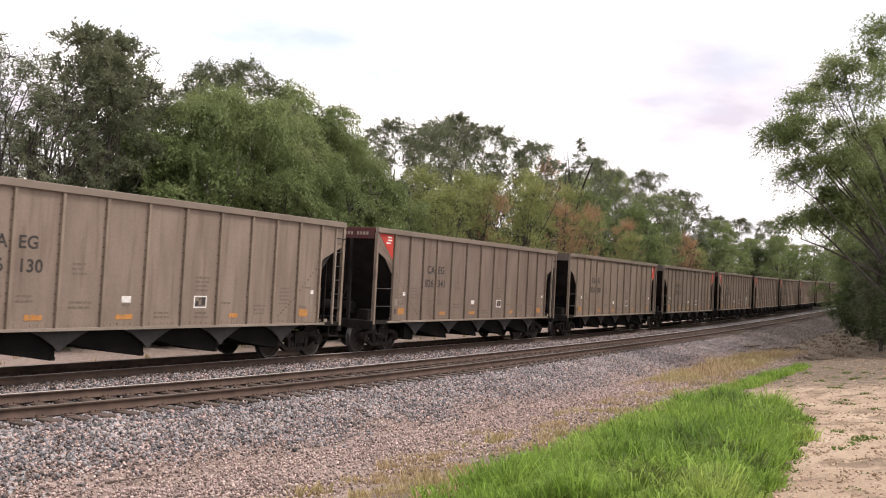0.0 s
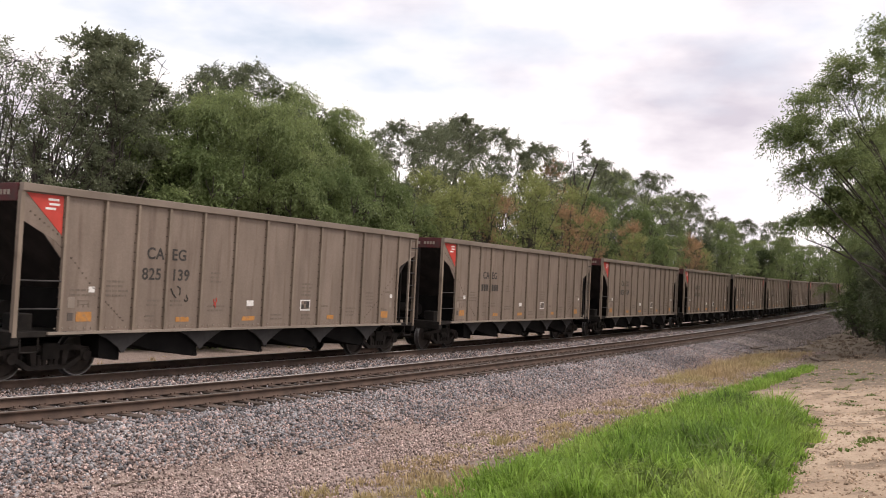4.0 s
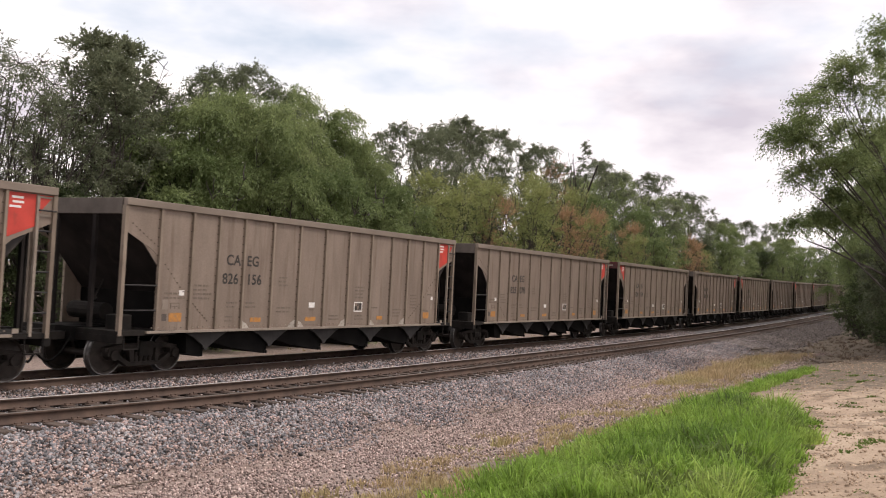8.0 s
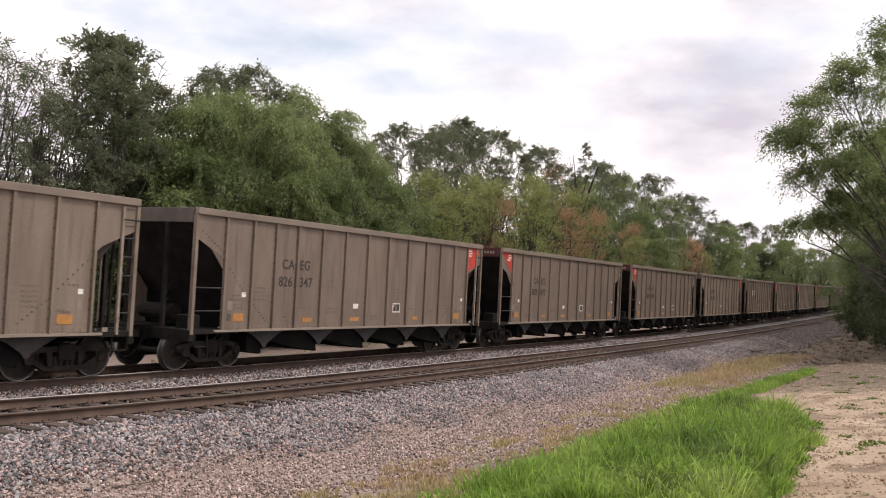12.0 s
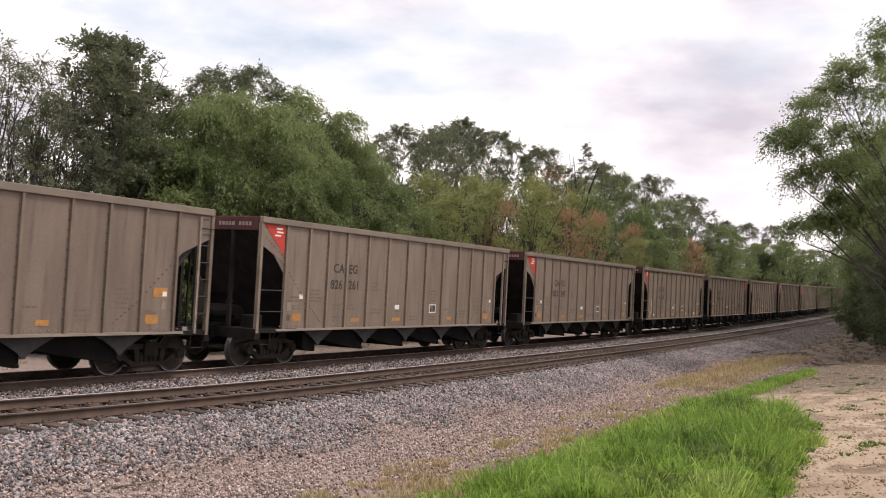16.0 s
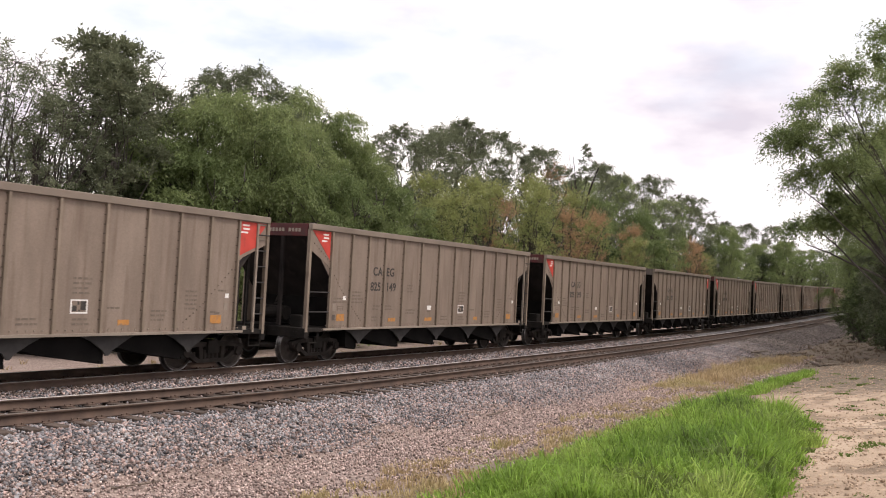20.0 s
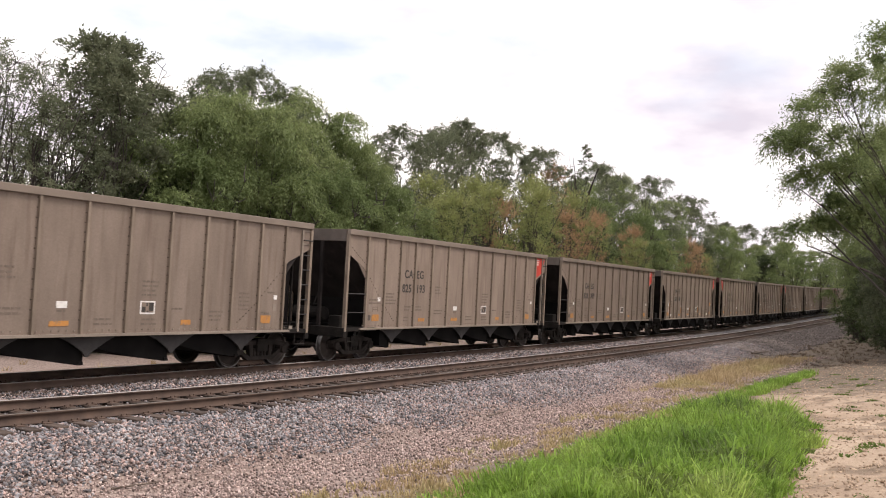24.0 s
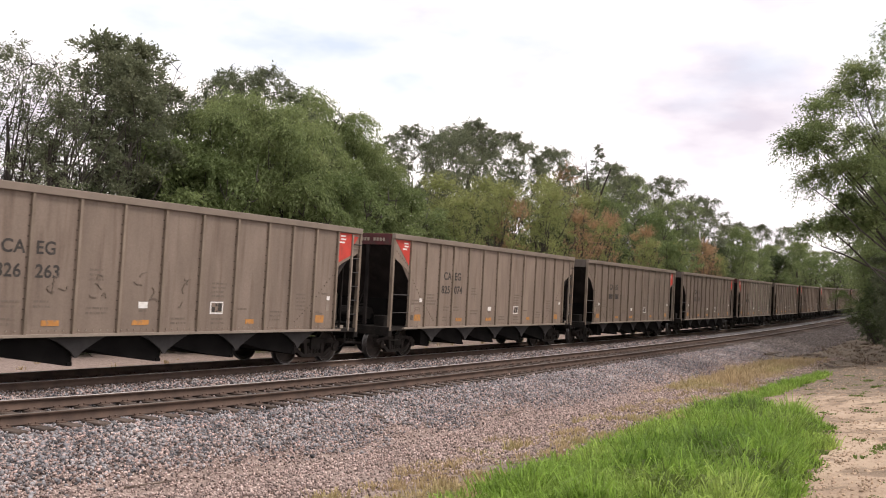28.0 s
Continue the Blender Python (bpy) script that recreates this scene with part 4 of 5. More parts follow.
def sideframe_bm(s):
    """Cast truck sideframe, open at both sides of the bolster, with journal boxes and a spring nest."""
    bm = bmesh.new()
    y0, y1 = (0.93, 1.07) if s > 0 else (-1.07, -0.93)
    slab(bm, [(-1.12, 0.52), (-1.12, 0.62), (-0.55, 0.70), (0.55, 0.70), (1.12, 0.62), (1.12, 0.52), (0.55, 0.585), (-0.55, 0.585)], y0, y1)
    slab(bm, [(-0.98, 0.50), (-0.50, 0.20), (0.50, 0.20), (0.98, 0.50), (0.80, 0.50), (0.44, 0.29), (-0.44, 0.29), (-0.80, 0.50)], y0, y1)
    for sx in (-1, 1):
        slab(bm, [(sx * 0.30, 0.26), (sx * 0.40, 0.26), (sx * 0.46, 0.60), (sx * 0.32, 0.60)][::sx], y0, y1)
        slab(bm, [(sx * 0.74, 0.44), (sx * 1.05, 0.44), (sx * 1.05, 0.60), (sx * 0.74, 0.60)][::sx], y0 - 0.02, y1 + 0.02)
        tube(bm, (sx * 0.889, y0 - 0.07, 0.457), (sx * 0.889, y1 + 0.07, 0.457), 0.115, n=12)
    for k in (-0.2, -0.07, 0.07, 0.2):
        tube(bm, (k, (y0 + y1) / 2, 0.28), (k, (y0 + y1) / 2, 0.5), 0.055, n=8)
    return bm


def text_mesh(words, size, mat, key={}):
    """Block letters as a thin mesh in x and z, seen from -y."""
    k = (words, size, mat.name)
    if k not in key:
        cu = bpy.data.curves.new("letters", "FONT")
        cu.body, cu.size, cu.extrude, cu.align_x = words, size, 0.002, "CENTER"
        cu.space_character, cu.offset = 1.06, 0.007
        ob = bpy.data.objects.new("letters", cu)
        me = bpy.data.meshes.new_from_object(ob)
        me.transform(Matrix.Rotation(radians(90), 4, "X"))
        me.materials.clear()
        me.materials.append(mat)
        bpy.data.objects.remove(ob)
        key[k] = me
    return key[k]


def bars_bm(rows, w, h, gap, rng):
    """Lines of small writing too worn to read: plain bars."""
    bm = bmesh.new()
    for r in range(rows):
        x, z = -w / 2, -r * gap
        end = w / 2 - rng.uniform(0, 0.25) * w
        while x < end:
            l = min(rng.uniform(0.06, 0.16), end - x + 0.02)
            box(bm, x, x + l, -0.002, 0.002, z, z + h)
            x += l + 0.03
    return bm


def wagon_base(red_front):
    """One open-top coal hopper with all that its kind has in common."""
    w = new("hopper_wagon")
    side = sheet_poly()
    part("side_sheet", slab(bmesh.new(), side, NEAR + 0.05, NEAR + 0.065), TAN, w, "weathered tan-grey steel side")
    part("side_sheet", slab(bmesh.new(), side, WIDE - 0.065, WIDE - 0.05), TAN, w, "weathered tan-grey steel side")
    bm = box(bmesh.new(), -0.030, 0.030, -0.012, 0.05, Z_SILL - 0.045, Z_TOP - 0.16)
    for k in range(13):
        z = Z_SILL + 0.24 + k * 0.2
        for sx in (-0.048, 0.048):
            box(bm, sx - 0.013, sx + 0.013, 0.032, 0.05, z - 0.014, z + 0.014)
    bm.faces.ensure_lookup_table()
    for f in bm.faces[6:]:
        f.material_index = 1
    rib = mesh_of("rib", bm, RIB)
    rib.materials.append(BOLT)
    for x in RIBS:
        shared("rib", rib, w, pose(x, NEAR, 0))
        shared("rib", rib, w, pose(x, WIDE, 0, 0, 0, 180))
    for y in (NEAR, WIDE):
        s = -1 if y < 0 else 1
        c = bevelled(box(bmesh.new(), -HALF - 0.03, HALF + 0.03, min(y + 0.03 * s, y - 0.10 * s), max(y + 0.03 * s, y - 0.10 * s), Z_TOP - 0.16, Z_TOP), 0.01)
        part("top_chord", c, CAP, w, "weathered top rail")
        c = box(bmesh.new(), -6.50, 6.42, min(y + 0.045 * s, y - 0.09 * s), max(y + 0.045 * s, y - 0.09 * s), Z_SILL - 0.10, Z_SILL - 0.045)
        if s < 0:
            for k in range(72):
                x = -6.3 + k * 0.1775
                box(c, x - 0.014, x + 0.014, y + 0.030, y + 0.052, Z_SILL + 0.005, Z_SILL + 0.033)
        part("side_sill", c, CHORD, w, "pale riveted side sill")
        for x in (-HALF, HALF):
            part("corner_post", box(bmesh.new(), x - 0.045, x + 0.045, min(y, y - 0.10 * s), max(y, y - 0.10 * s), Z_SILL - 0.14, Z_TOP - 0.16), RIB, w)
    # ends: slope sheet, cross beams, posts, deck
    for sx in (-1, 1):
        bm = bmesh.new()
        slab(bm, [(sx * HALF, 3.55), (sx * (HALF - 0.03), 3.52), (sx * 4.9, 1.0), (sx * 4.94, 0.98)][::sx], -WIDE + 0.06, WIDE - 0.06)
        part("slope_sheet", bm, END_SHADE, w, "black sloping end sheet, end bay shade in its colour")
        red = red_front is not None and (sx < 0) == red_front
        beam = bevelled(box(bmesh.new(), sx * HALF - 0.05, sx * HALF + 0.05, -WIDE + 0.12, WIDE - 0.12, Z_TOP - 0.36, Z_TOP - 0.01), 0.01)
        part("end_beam", beam, DEEP_RED if red else GRIME, w, "red end beam" if red else "tan end beam")
        if red:
            bm = bmesh.new()
            for k in range(10):
                if k != 4:
                    box(bm, sx * (HALF + 0.052), sx * (HALF + 0.056), -1.25 + k * 0.115, -1.17 + k * 0.115, Z_TOP - 0.24, Z_TOP - 0.14)
            part("end_lettering", bm, CHORD, w)
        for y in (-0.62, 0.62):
            # posts take the end bay's shade as their colour too
            part("end_post", box(bmesh.new(), sx * HALF - 0.04, sx * HALF + 0.04, y - 0.05, y + 0.05, Z_SILL, Z_TOP - 0.36), END_SHADE, w)
        # full-width black plate closes the view through, so the end bay stays dark
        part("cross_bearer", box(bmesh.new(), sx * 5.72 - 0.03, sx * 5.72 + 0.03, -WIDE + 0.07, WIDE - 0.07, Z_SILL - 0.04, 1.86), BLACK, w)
        deck = box(bmesh.new(), min(sx * 5.6, sx * (HALF + 0.05)), max(sx * 5.6, sx * (HALF + 0.05)), -WIDE + 0.02, WIDE - 0.02, Z_SILL - 0.14, Z_SILL - 0.04)
        box(deck, sx * HALF - 0.06, sx * HALF + 0.10, -WIDE + 0.02, WIDE - 0.02, Z_SILL - 0.30, Z_SILL - 0.14)
        part("end_sill", deck, DUSTY, w, "dusty end sill and deck")
        # coupler with knuckle, and hanging air hose
        bm = box(bmesh.new(), min(sx * 6.9, sx * 7.85), max(sx * 6.9, sx * 7.85), -0.09, 0.09, 0.76, 0.93)
        box(bm, min(sx * 7.85, sx * 8.08), max(sx * 7.85, sx * 8.08), -0.16, 0.10, 0.70, 1.0)
        part("coupler", bm, DUSTY, w)
        bm = bmesh.new()
        prev = None
        for k in range(7):
            a = k / 6
            p = Vector((sx * (7.45 + 0.6 * a), -0.35 + 0.3 * a, 0.85 - 0.55 * math.sin(a * math.pi * 0.75)))
            if prev:
                tube(bm, prev, p, 0.025, n=6)
            prev = p
        part("air_hose", bm, BLACK, w)
    # hand brake and air reservoir on the leading deck, brake rod and box behind
    part("air_reservoir", tube(bmesh.new(), (-6.55, -0.35, 1.38), (-6.55, 0.75, 1.38), 0.2, n=14), DUSTY, w)
    part("brake_valve", bevelled(box(bmesh.new(), -6.9, -6.5, -1.15, -0.75, 1.0, 1.35), 0.02), DUSTY, w)
    bm = tube(bmesh.new(), (-6.95, -0.5, 1.7), (-6.55, 0.1, 1.62), 0.022, n=6)
    tube(bm, (-6.55, 0.1, 1.62), (-6.3, 0.1, 2.1), 0.022, n=6)
    part("brake_pipe", bm, DUSTY, w)
    # grab irons at the leading end and the ladder at the trailing end
    for z in (1.47, 2.02):
        part("grab_iron", tube(bmesh.new(), (-HALF, NEAR + 0.02, z), (-6.22, NEAR + 0.02, z), 0.018, n=6), STEEL, w)
    part("ladder_stile", box(bmesh.new(), 6.80, 6.86, NEAR, NEAR + 0.06, Z_SILL - 0.1, Z_TOP - 0.2), CHORD, w)
    rung = mesh_of("ladder_rung", tube(bmesh.new(), (6.83, 0.0, 0), (HALF, 0.0, 0), 0.018, n=6), STEEL)
    for z in (1.42, 1.82, 2.22, 2.62, 3.02, 3.42):
        shared("ladder_rung", rung, w, pose(0, NEAR + (0.03 if z < 3.1 else -0.03), z))
    part("ladder_stile", box(bmesh.new(), HALF - 0.34, HALF - 0.30, NEAR + 0.35, NEAR + 0.40, Z_SILL - 0.1, 3.1), DUSTY, w)
    # step below the sill
    for x in (-6.85, 6.95):
        bm = tube(bmesh.new(), (x - 0.2, NEAR + 0.05, Z_SILL - 0.12), (x - 0.2, NEAR + 0.05, 0.62), 0.018, n=6)
        tube(bm, (x + 0.2, NEAR + 0.05, Z_SILL - 0.12), (x + 0.2, NEAR + 0.05, 0.62), 0.018, n=6)
        tube(bm, (x - 0.2, NEAR + 0.05, 0.62), (x + 0.2, NEAR + 0.05, 0.62), 0.018, n=6)
        part("step", bm, DUSTY, w)
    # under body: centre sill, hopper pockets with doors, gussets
    # sill and pockets carry the underbody shade in their black
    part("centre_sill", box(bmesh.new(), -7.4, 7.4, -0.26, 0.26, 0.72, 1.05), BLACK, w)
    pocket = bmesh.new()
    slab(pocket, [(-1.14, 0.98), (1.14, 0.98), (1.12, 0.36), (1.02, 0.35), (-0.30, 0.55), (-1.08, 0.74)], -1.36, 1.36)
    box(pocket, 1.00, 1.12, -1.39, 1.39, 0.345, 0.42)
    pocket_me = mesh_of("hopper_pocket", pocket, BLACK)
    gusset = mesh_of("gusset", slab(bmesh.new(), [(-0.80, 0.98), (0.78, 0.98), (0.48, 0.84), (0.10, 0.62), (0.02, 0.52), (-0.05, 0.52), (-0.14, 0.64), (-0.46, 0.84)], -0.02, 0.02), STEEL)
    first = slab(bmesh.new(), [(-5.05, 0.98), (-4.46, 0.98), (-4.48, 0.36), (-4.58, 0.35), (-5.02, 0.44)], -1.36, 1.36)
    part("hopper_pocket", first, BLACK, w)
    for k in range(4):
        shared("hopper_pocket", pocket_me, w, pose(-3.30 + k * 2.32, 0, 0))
    for k in range(5):
        shared("gusset", gusset, w, pose(-4.46 + 2.32 * k, NEAR + 0.16, 0))
    # trucks
    for x in (-6.0, 6.0):
        truck = new("truck")
        truck.parent = w
        truck.location = (x, 0, 0)
        for s in (-1, 1):
            shared("sideframe", SIDEFRAME[s], truck)
        part("bolster", box(bmesh.new(), -0.2, 0.2, -1.12, 1.12, 0.42, 0.74), DUSTY, truck)
        for sx in (-0.889, 0.889):
            shared("wheelset", WHEELSET, truck, pose(sx, 0, 0.457))
    # small plates and worn sheeting on the near side
    y = NEAR + 0.047
    plates = [(-5.46, 1.87, 0.15, 0.12, WHITE, "white_tag"), (-5.94, 1.60, 0.17, 0.22, CHORD, "pale_tag"), (-5.95, 1.31, 0.13, 0.16, GRIME, "dark_tag"),
              (-0.60, 1.61, 0.25, 0.14, WHITE, "white_tag"), (5.88, 1.86, 0.12, 0.11, WHITE, "white_tag"), (5.86, 1.60, 0.12, 0.18, CHORD, "pale_tag"),
              (-5.62, 1.31, 0.38, 0.20, ORANGE, "orange_sheeting"), (-2.88, 1.23, 0.40, 0.11, ORANGE, "orange_sheeting"),
              (-0.64, 1.23, 0.46, 0.11, ORANGE, "orange_sheeting"), (2.78, 1.23, 0.30, 0.12, ORANGE, "orange_sheeting"), (5.54, 1.29, 0.36, 0.20, ORANGE, "orange_sheeting"), (5.58, 1.44, 0.16, 0.05, FAINT, "dark_tag")]
    for x, z, pw, ph, mat, nm in plates:
        part(nm, box(bmesh.new(), x - pw / 2, x + pw / 2, y - 0.004, y + 0.004, z - ph / 2, z + ph / 2), mat, w)
    c = 1.62
    stencil = box(bmesh.new(), c - 0.21, c + 0.21, y - 0.003, y + 0.003, 1.42, 1.71)
    plate = part("stencil_plate", stencil, WHITE, w, "white-framed stencil plate")
    part("stencil_field", box(bmesh.new(), c - 0.175, c + 0.175, y - 0.006, y - 0.003, 1.455, 1.68), TAN, plate)
    for x0, x1, z0, z1 in ((-0.165, -0.06, 1.47, 1.585), (-0.045, 0.0, 1.60, 1.67), (0.035, 0.165, 1.49, 1.675), (-0.02, 0.02, 1.46, 1.50)):
        part("stencil_mark", box(bmesh.new(), c + x0, c + x1, y - 0.009, y - 0.006, z0, z1), INK, plate)
    # small framed panel of print beside the leading tag
    panel = box(bmesh.new(), -5.78, -5.50, y - 0.003, y + 0.003, 1.625, 1.645)
    for x0, x1, z0, z1 in ((-5.78, -5.76, 1.50, 1.625), (-5.52, -5.50, 1.50, 1.625), (-5.74, -5.54, 1.55, 1.57), (-5.65, -5.63, 1.50, 1.55)):
        box(panel, x0, x1, y - 0.003, y + 0.003, z0, z1)
    part("print_frame", panel, FAINT, w)
    rng = random.Random(3)
    for x, z, rows, bw in ((-5.68, 1.83, 2, 0.62), (-4.80, 2.03, 4, 0.58), (-3.76, 1.63, 2, 0.40), (-3.07, 1.63, 2, 0.42), (-3.84, 1.29, 2, 0.30),
                           (-1.85, 2.30, 3, 0.36), (-1.80, 1.51, 2, 0.55), (-0.60, 1.46, 1, 0.22), (0.46, 1.29, 2, 0.52), (1.67, 2.12, 4, 0.46), (1.70, 1.28, 2, 0.46),
                           (2.50, 1.52, 1, 0.36), (3.74, 1.46, 3, 0.44), (4.72, 1.92, 5, 0.40), (5.72, 1.96, 1, 0.30), (5.45, 1.44, 1, 0.2)):
        part("small_print", bars_bm(rows, bw, 0.045, 0.10, rng), FAINT, w).matrix_basis = pose(x, y, z)
    # lines of rivets on the end bays
    for pts in ([(-6.0, 2.50), (-5.42, 1.90), (-5.08, 1.62), (-4.60, 1.22)], [(6.0, 2.50), (5.35, 1.90), (5.1, 1.66), (4.5, 1.22)], [(-7.0, 3.36), (-6.36, 2.96)]):
        bm = bmesh.new()
        for (x0, z0), (x1, z1) in zip(pts[::2], pts[1::2]):
            for k in range(7):
                x, z = x0 + (x1 - x0) * k / 6, z0 + (z1 - z0) * k / 6
                box(bm, x - 0.017, x + 0.017, y - 0.006, y + 0.004, z - 0.017, z + 0.017)
        part("rivet_line", bm, BOLT, w)
    part("reflector", box(bmesh.new(), 6.44, 6.58, NEAR + 0.0, NEAR + 0.012, Z_SILL - 0.03, Z_SILL + 0.06), CHORD, w, "pale reflector")
    # framed inspection plate beside the ladder top
    bm = box(bmesh.new(), 6.86, 7.16, NEAR + 0.03, NEAR + 0.05, 3.30, 3.34)
    box(bm, 6.86, 7.16, NEAR + 0.03, NEAR + 0.05, 3.66, 3.70)
    part("plate_frame", bm, CHORD, w)
    # red marking round the turning end
    if red_front is None:
        return w
    bm = bmesh.new()
    if red_front:
        slab(bm, [(-HALF + 0.10, 3.72), (-6.27, 2.94), (-6.27, 3.72)], y - 0.004, y + 0.004)
        bar_at = [(-6.50, 3.63), (-6.48, 3.54), (-6.56, 3.45)]
    else:
        slab(bm, [(6.22, 3.72), (6.22, 2.86), (6.80, 3.10), (6.80, 3.72)], y - 0.004, y + 0.004)
        slab(bm, [(6.88, 3.72), (6.88, 3.36), (7.18, 3.72)], y - 0.004, y + 0.004)
        bar_at = [(6.40, 3.63), (6.42, 3.54), (6.36, 3.45)]
    mark = part("red_marking", bm, RED, w, "red painted end marking")
    bm = bmesh.new()
    for x, z in bar_at:
        box(bm, x - 0.12, x + 0.12, y - 0.007, y - 0.004, z - 0.022, z + 0.022)
    part("marking_print", bm, WHITE, mark)
    return w


WHEELSET = wheelset_parts()
NUMBER_BARS = mesh_of("wagon_number", box(box(box(bmesh.new(), -0.27, -0.12, -0.002, 0.002, 0, 0.24), -0.075, 0.075, -0.002, 0.002, 0, 0.24), 0.12, 0.27, -0.002, 0.002, 0, 0.24), INK)
SIDEFRAME = {s: mesh_of("sideframe", sideframe_bm(s), CASTING) for s in (-1, 1)}


def add_numbers(w, left, right):
    """Reporting mark and number either side of the fourth rib."""
    y = NEAR + 0.046
    for words, x, z in (("CA", -3.79, 2.58), ("EG", -3.08, 2.58)):
        shared("reporting_mark", text_mesh(words, 0.36, INK), w, pose(x, y, z))
    for words, x in ((left, -3.87), (right, -3.01)):
        if words:
            shared("wagon_number", text_mesh(words, 0.36, INK), w, pose(x, y, 2.12))
        else:
            shared("wagon_number", NUMBER_BARS, w, pose(x, y, 2.12))


def scrawl(w, mat, x, z, size, strokes, seed, name="graffiti", label="", thick=0.016):
    """Loose painted strokes on the near side."""
    rng, y = random.Random(seed), NEAR + 0.045
    bm = bmesh.new()
    for _ in range(strokes):
        p = Vector((x + rng.uniform(-0.5, 0.5) * size[0], y, z + rng.uniform(-0.5, 0.5) * size[1]))
        a = rng.uniform(0, math.tau)
        for _ in range(5):
            a += rng.uniform(-1.1, 1.3)
            q = p + Vector((math.cos(a), 0, math.sin(a))) * rng.uniform(0.05, 0.13) * max(size)
            tube(bm, p, q, thick, n=4)
            p = q
    part(name, bm, mat, w, label)


def special_marks():
    """Marks that single wagons carry."""
    scrawl(TRAIN[-17], WHITE, 4.85, 1.62, (0.55, 0.75), 16, 1, label="white spray-paint scrawl")
    scrawl(TRAIN[-17], WHITE, 4.85, 2.48, (0.36, 0.26), 2, 2, label="white spray-paint scrawl")
    scrawl(TRAIN[-16], INK, -3.0, 1.70, (0.4, 0.6), 3, 3, label="black spray-paint scrawl")
    scrawl(TRAIN[-16], RED, -1.7, 1.70, (0.5, 0.5), 2, 4, label="faded red scrawl")
    scrawl(TRAIN[2], INK, 3.9, 1.58, (1.1, 0.20), 11, 5, label="black spray-paint scrawl")
    for k in range(4):
        scrawl(TRAIN[13], FAINT, -2.9 + 1.15 * k, 1.95, (0.5, 0.55), 4, 6 + k, label="chalked letters")
    # pale welded patches where some ribs meet the sill
    for x, side_x in ((-3.45, 1), (-1.26, -1), (-1.26, 1), (1.01, -1), (2.16, 1), (4.23, -1)):
        poly = [(x + 0.05 * side_x, Z_SILL - 0.04), (x + 0.34 * side_x, Z_SILL - 0.04), (x + 0.22 * side_x, Z_SILL + 0.08), (x + 0.05 * side_x, Z_SILL + 0.15)]
        part("weld_patch", slab(bmesh.new(), poly[::side_x], NEAR + 0.038, NEAR + 0.05), PALE, TRAIN[-11])
    y = NEAR + 0.0475
    for x in (-3.79, -3.07):
        part("letter_backing", box(bmesh.new(), x - 0.29, x + 0.29, y - 0.0005, y + 0.003, 2.52, 2.90), WHITE, TRAIN[-2], "white-backed reporting mark")
    for k in (1, 11):
        part("letter_backing", box(bmesh.new(), -4.19, -4.01, y - 0.0005, y + 0.003, 2.08, 2.42), WHITE, TRAIN[k])
        for x in (-4.9, -2.9, -0.6, 2.7, 4.8):
            part("white_tag", box(bmesh.new(), x - 0.12, x + 0.12, y - 0.004, y + 0.003, 1.16, 1.28), WHITE, TRAIN[k])
    for k in (1, 11):
        part("orange_sheeting", box(bmesh.new(), -5.38, -5.27, y - 0.004, y + 0.003, 1.27, 2.0), ORANGE, TRAIN[k])
        part("white_strip", box(bmesh.new(), -5.43, -5.39, y - 0.004, y + 0.003, 1.27, 2.12), WHITE, TRAIN[k])
        for x in (-2.47, -0.24, 2.06):
            part("orange_sheeting", box(bmesh.new(), x - 0.05, x + 0.05, y - 0.004, y + 0.003, 1.34, 1.70), ORANGE, TRAIN[k])
            part("white_strip", box(bmesh.new(), x - 0.05, x - 0.02, y - 0.005, y + 0.003, 1.70, 1.82), WHITE, TRAIN[k])
    for k in (-2, 11):
        part("orange_sheeting", box(bmesh.new(), 5.55, 5.95, y - 0.004, y + 0.003, 1.78, 2.0), ORANGE, TRAIN[k])


def bleached_ribs():
    """Ribs bare to pale primer on wagons near the train's end."""
    for k, first in ((15, 2.0), (16, 2.0), (17, -3.0), (18, -5.0)):
        source = None
        for o in TRAIN[k].children:
            if o.name.startswith("rib") and o.data.name.startswith("rib") and o.matrix_basis.translation.x > first:
                if source is None:
                    source = o.data.copy()
                    source.materials[0] = PALE if k == 17 else CHORD
                o.data = source


def along(s):
    """Point of the far track's centre line at s metres along it."""
    x = s
    for _ in range(4):
        k = int(max(min(x, BEND), 0) / 5)
        length = sum(math.hypot(5, bow(5 * i + 5) - bow(5 * i)) for i in range(k))
        if x > 0:
            length += math.hypot(min(x, BEND) - 5 * k, bow(x) - bow(5 * k)) + max(0.0, x - BEND)
        else:
            length = x
        x += s - length
    return Vector((x, CENTRE_FAR + bow(x), rise(x)))


# where the corner post of the wagon numbered 0 is, second by second
RUN = [(0, 347.0), (3, 289.35), (8, 191.45), (11, 132.30), (17, 14.30), (20, -44.92), (25, -143.80), (28, -203.20)]


def run(t):
    """Smooth way of the train through the places of RUN."""
    i = max(k for k in range(len(RUN) - 1) if RUN[k][0] <= t)

    def slope(k):
        a, b = RUN[max(k - 1, 0)], RUN[min(k + 1, len(RUN) - 1)]
        return (b[1] - a[1]) / (b[0] - a[0])

    (t0, s0), (t1, s1) = RUN[i], RUN[i + 1]
    h = t1 - t0
    u = (t - t0) / h
    return ((2 * u ** 3 - 3 * u * u + 1) * s0 + (u ** 3 - 2 * u * u + u) * h * slope(i)
            + (3 * u * u - 2 * u ** 3) * s1 + (u ** 3 - u * u) * h * slope(i + 1))


def wagon_pose(k, t):
    s = run(t) + k * PITCH + HALF
    a, b = along(s - 6.0), along(s + 6.0)
    d = b - a
    return Matrix.Translation((a + b) / 2) @ pose(0, 0, 0, 0, -math.degrees(math.atan2(d.z, d.x)), math.degrees(math.atan2(d.y, d.x)))


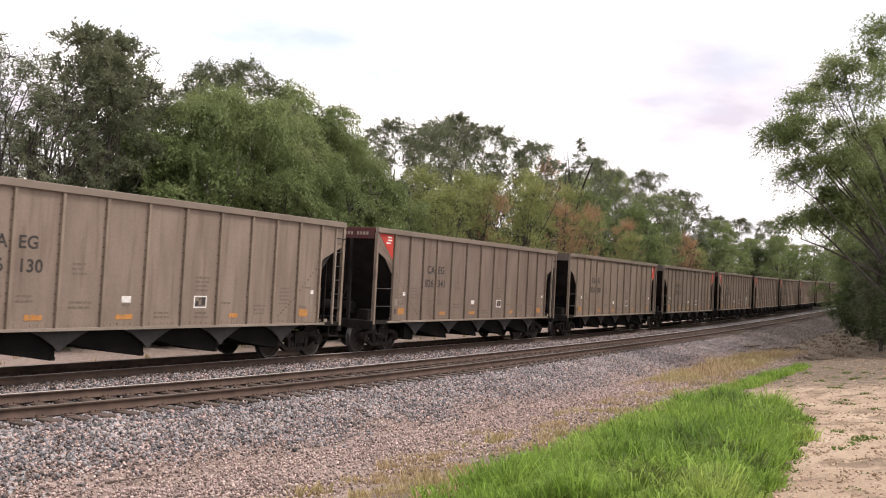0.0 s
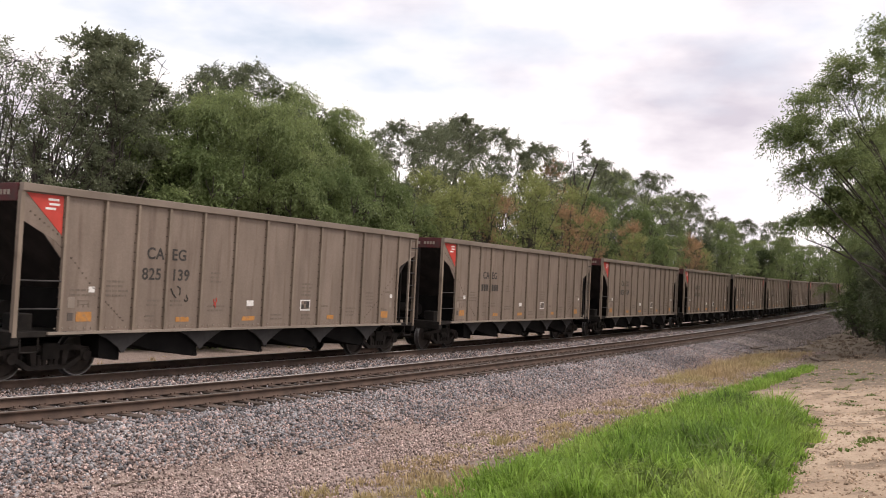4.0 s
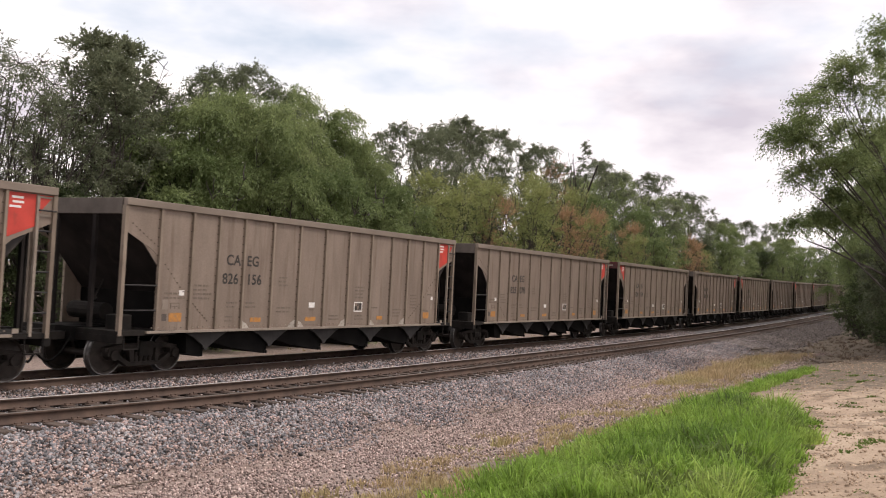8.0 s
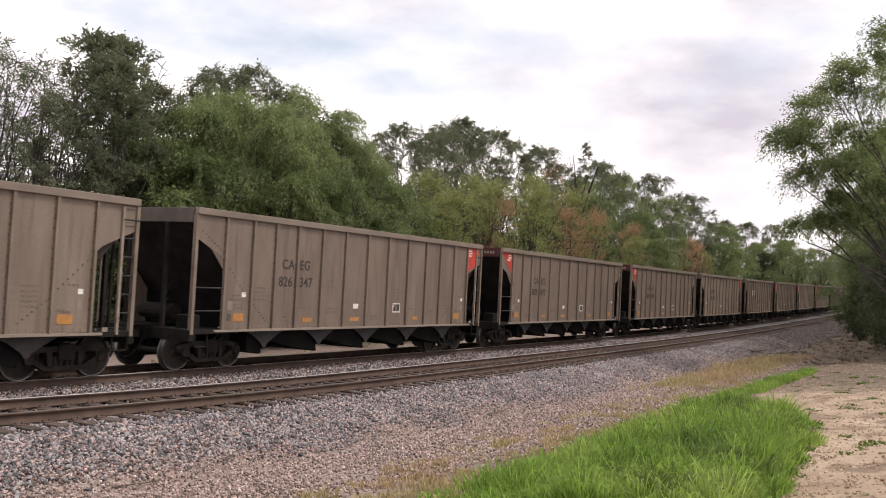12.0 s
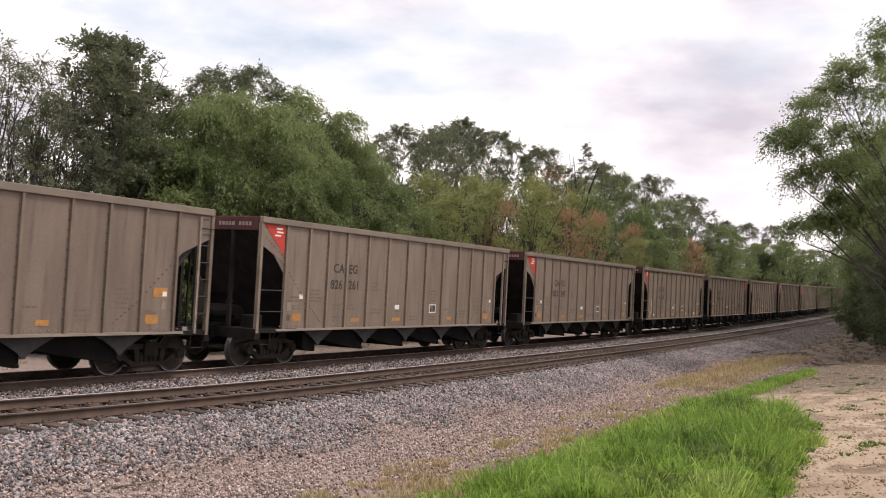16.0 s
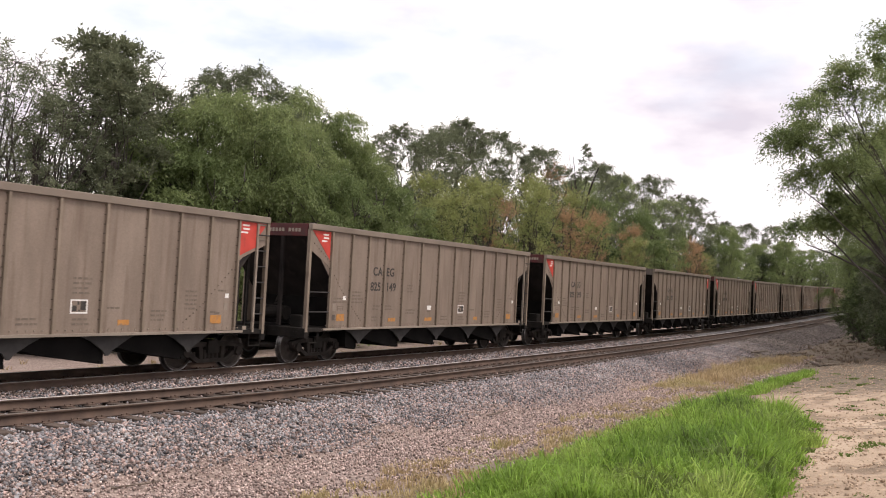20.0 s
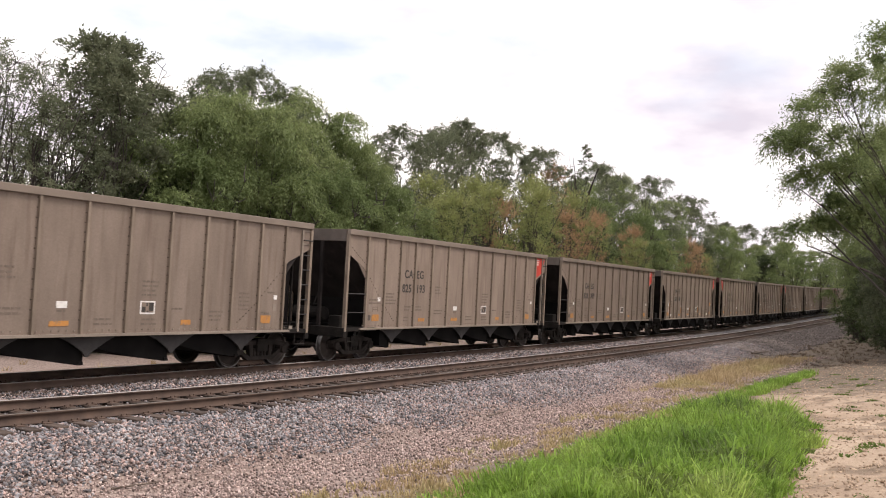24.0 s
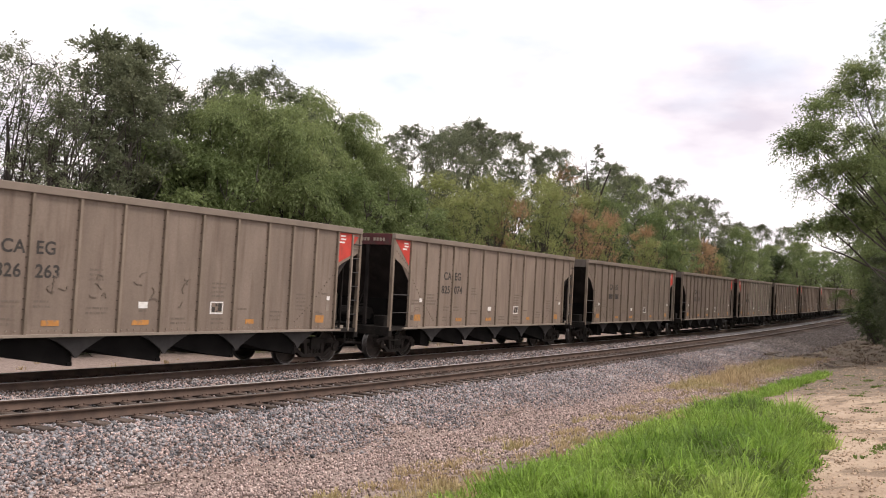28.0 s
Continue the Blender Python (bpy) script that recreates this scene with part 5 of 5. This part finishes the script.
# number on the side, and whether the leading end is the red one
WAGONS = {
    -22: ("", "", True), -21: ("826", "130", True), -20: ("826", "341", True), -19: ("826", "268", False), -18: ("825", "251", False),
    -17: ("825", "106", True), -16: ("825", "139", True), -15: ("", "", True), -14: ("825", "169", True), -13: ("825", "220", True),
    -12: ("826", "075", False), -11: ("826", "156", False), -10: ("825", "078", False), -9: ("826", "134", True), -8: ("826", "190", False),
    -7: ("826", "135", True), -6: ("826", "347", False), -5: ("825", "095", True), -4: ("", "", True), -3: ("825", "380", False),
    -2: ("22", "028", None), -1: ("826", "261", True), 0: ("825", "245", True), 1: ("824", "629", True), 2: ("826", "338", False),
    3: ("826", "305", False), 4: ("825", "149", True), 5: ("825", "393", True), 6: ("825", "351", False), 7: ("", "", True),
    8: ("826", "146", True), 9: ("825", "193", False), 10: ("826", "089", False), 11: ("824", "638", False), 12: ("826", "374", True),
    13: ("826", "263", False), 14: ("825", "074", True), 15: ("", "", False), 16: ("825", "351", False), 17: ("", "", True), 18: ("", "", False),
    19: ("", "", True), 20: ("", "", True), 21: ("", "", False), 22: ("", "", True), 23: ("", "", True), 24: ("", "", False),
}
ENDS = {True: "red leading corner", False: "red trailing corner", None: "plain corners and white-backed letters"}
# how far single wagons' paint darkened or bleached; late tints also hold brighter sun
TONE = {-22: 1.06, -21: 1.05, -20: 0.86, -19: 0.98, -18: 0.92, -17: 0.98, -16: 1.0, -14: 0.96, -13: 0.98, -12: 0.96, -11: 1.04, -9: 1.02, -8: 0.90, -7: 0.92,
        -6: 0.84, -5: 0.86, -4: 0.88, -2: 0.80, -1: 1.0, 1: 0.98, 2: 0.86, 5: 1.04, 6: 0.98, 8: 1.04, 9: 1.12, 10: 0.98, 11: 1.10, 12: 1.20, 13: 0.96, 14: 1.0,
        15: 0.92, 16: 0.84, 17: 0.90, 18: 0.82, 19: 0.9}
TRAIN = {}


def build_train():
    bases = {f: wagon_base(f) for f in (True, False, None)}
    used = set()
    for k, (a, b, front) in sorted(WAGONS.items()):
        if front in used:
            w = copy_thing(bases[front], Matrix.Identity(4))
        else:
            w = bases[front]
            used.add(front)
        tagged(w, "tan-grey open-top coal hopper wagon with %s" % ENDS[front],
               "hopper wagon", group="wagons of the coal train")
        TRAIN[k] = w
        tone = TONE.get(k, 1.0)
        for o in w.children:
            o.color = (tone, tone * (1.0 if tone > 0.9 else 0.985), tone, 1)
    for k, (a, b, front) in WAGONS.items():
        add_numbers(TRAIN[k], a, b)


build_train()
special_marks()
bleached_ribs()


def sway(tree, k):
    """A tree of the wood's edge leans to and fro in the wind."""
    base, turn = tree.matrix_basis.translation.copy(), tree.matrix_basis.normalized().to_euler().z
    rows = []
    for n in range(57):
        t = n * 0.5
        a = 0.42 * math.sin(t * 1.75 + k * 1.3) + 0.30 * math.sin(t * 0.93 + k * 2.1)
        b = 0.25 * math.sin(t * 1.4 + k * 0.7)
        rows.append((t, Matrix.Translation(base) @ pose(0, 0, 0, b, a, 0) @ pose(0, 0, 0, 0, 0, math.degrees(turn))))
    walk(tree, rows)


def motions():
    for k, tree in enumerate(PLANTED):
        if tree.location.x < 56 and tree.name.startswith("tree"):
            sway(tree, k)
    for k, w in TRAIN.items():
        walk(w, [(t * 0.5, wagon_pose(k, t * 0.5)) for t in range(57)])
        # the wheels roll while the wagon is near enough for it to show
        rows = [f for f in range(841) if -20 < run(f / 30) + k * PITCH < 60]
        for truck in [o for o in w.children if o.name.startswith("truck")]:
            for wheels in [o for o in truck.children if o.name.startswith("wheelset")]:
                at = wheels.location.copy()
                turn = [(f, math.degrees(-(run(f / 30) - run(rows[0] / 30)) / 0.457)) for f in rows] if rows else []
                keys = [(f / 30, pose(at.x, at.y, at.z, 0, -a % 360, 0)) for f, a in turn]
                if rows and rows[0] > 0:
                    keys.insert(0, (0.0, keys[0][1]))
                if rows and rows[-1] < 840:
                    keys.append((28.0, keys[-1][1]))
                if keys:
                    walk(wheels, keys)


motions()
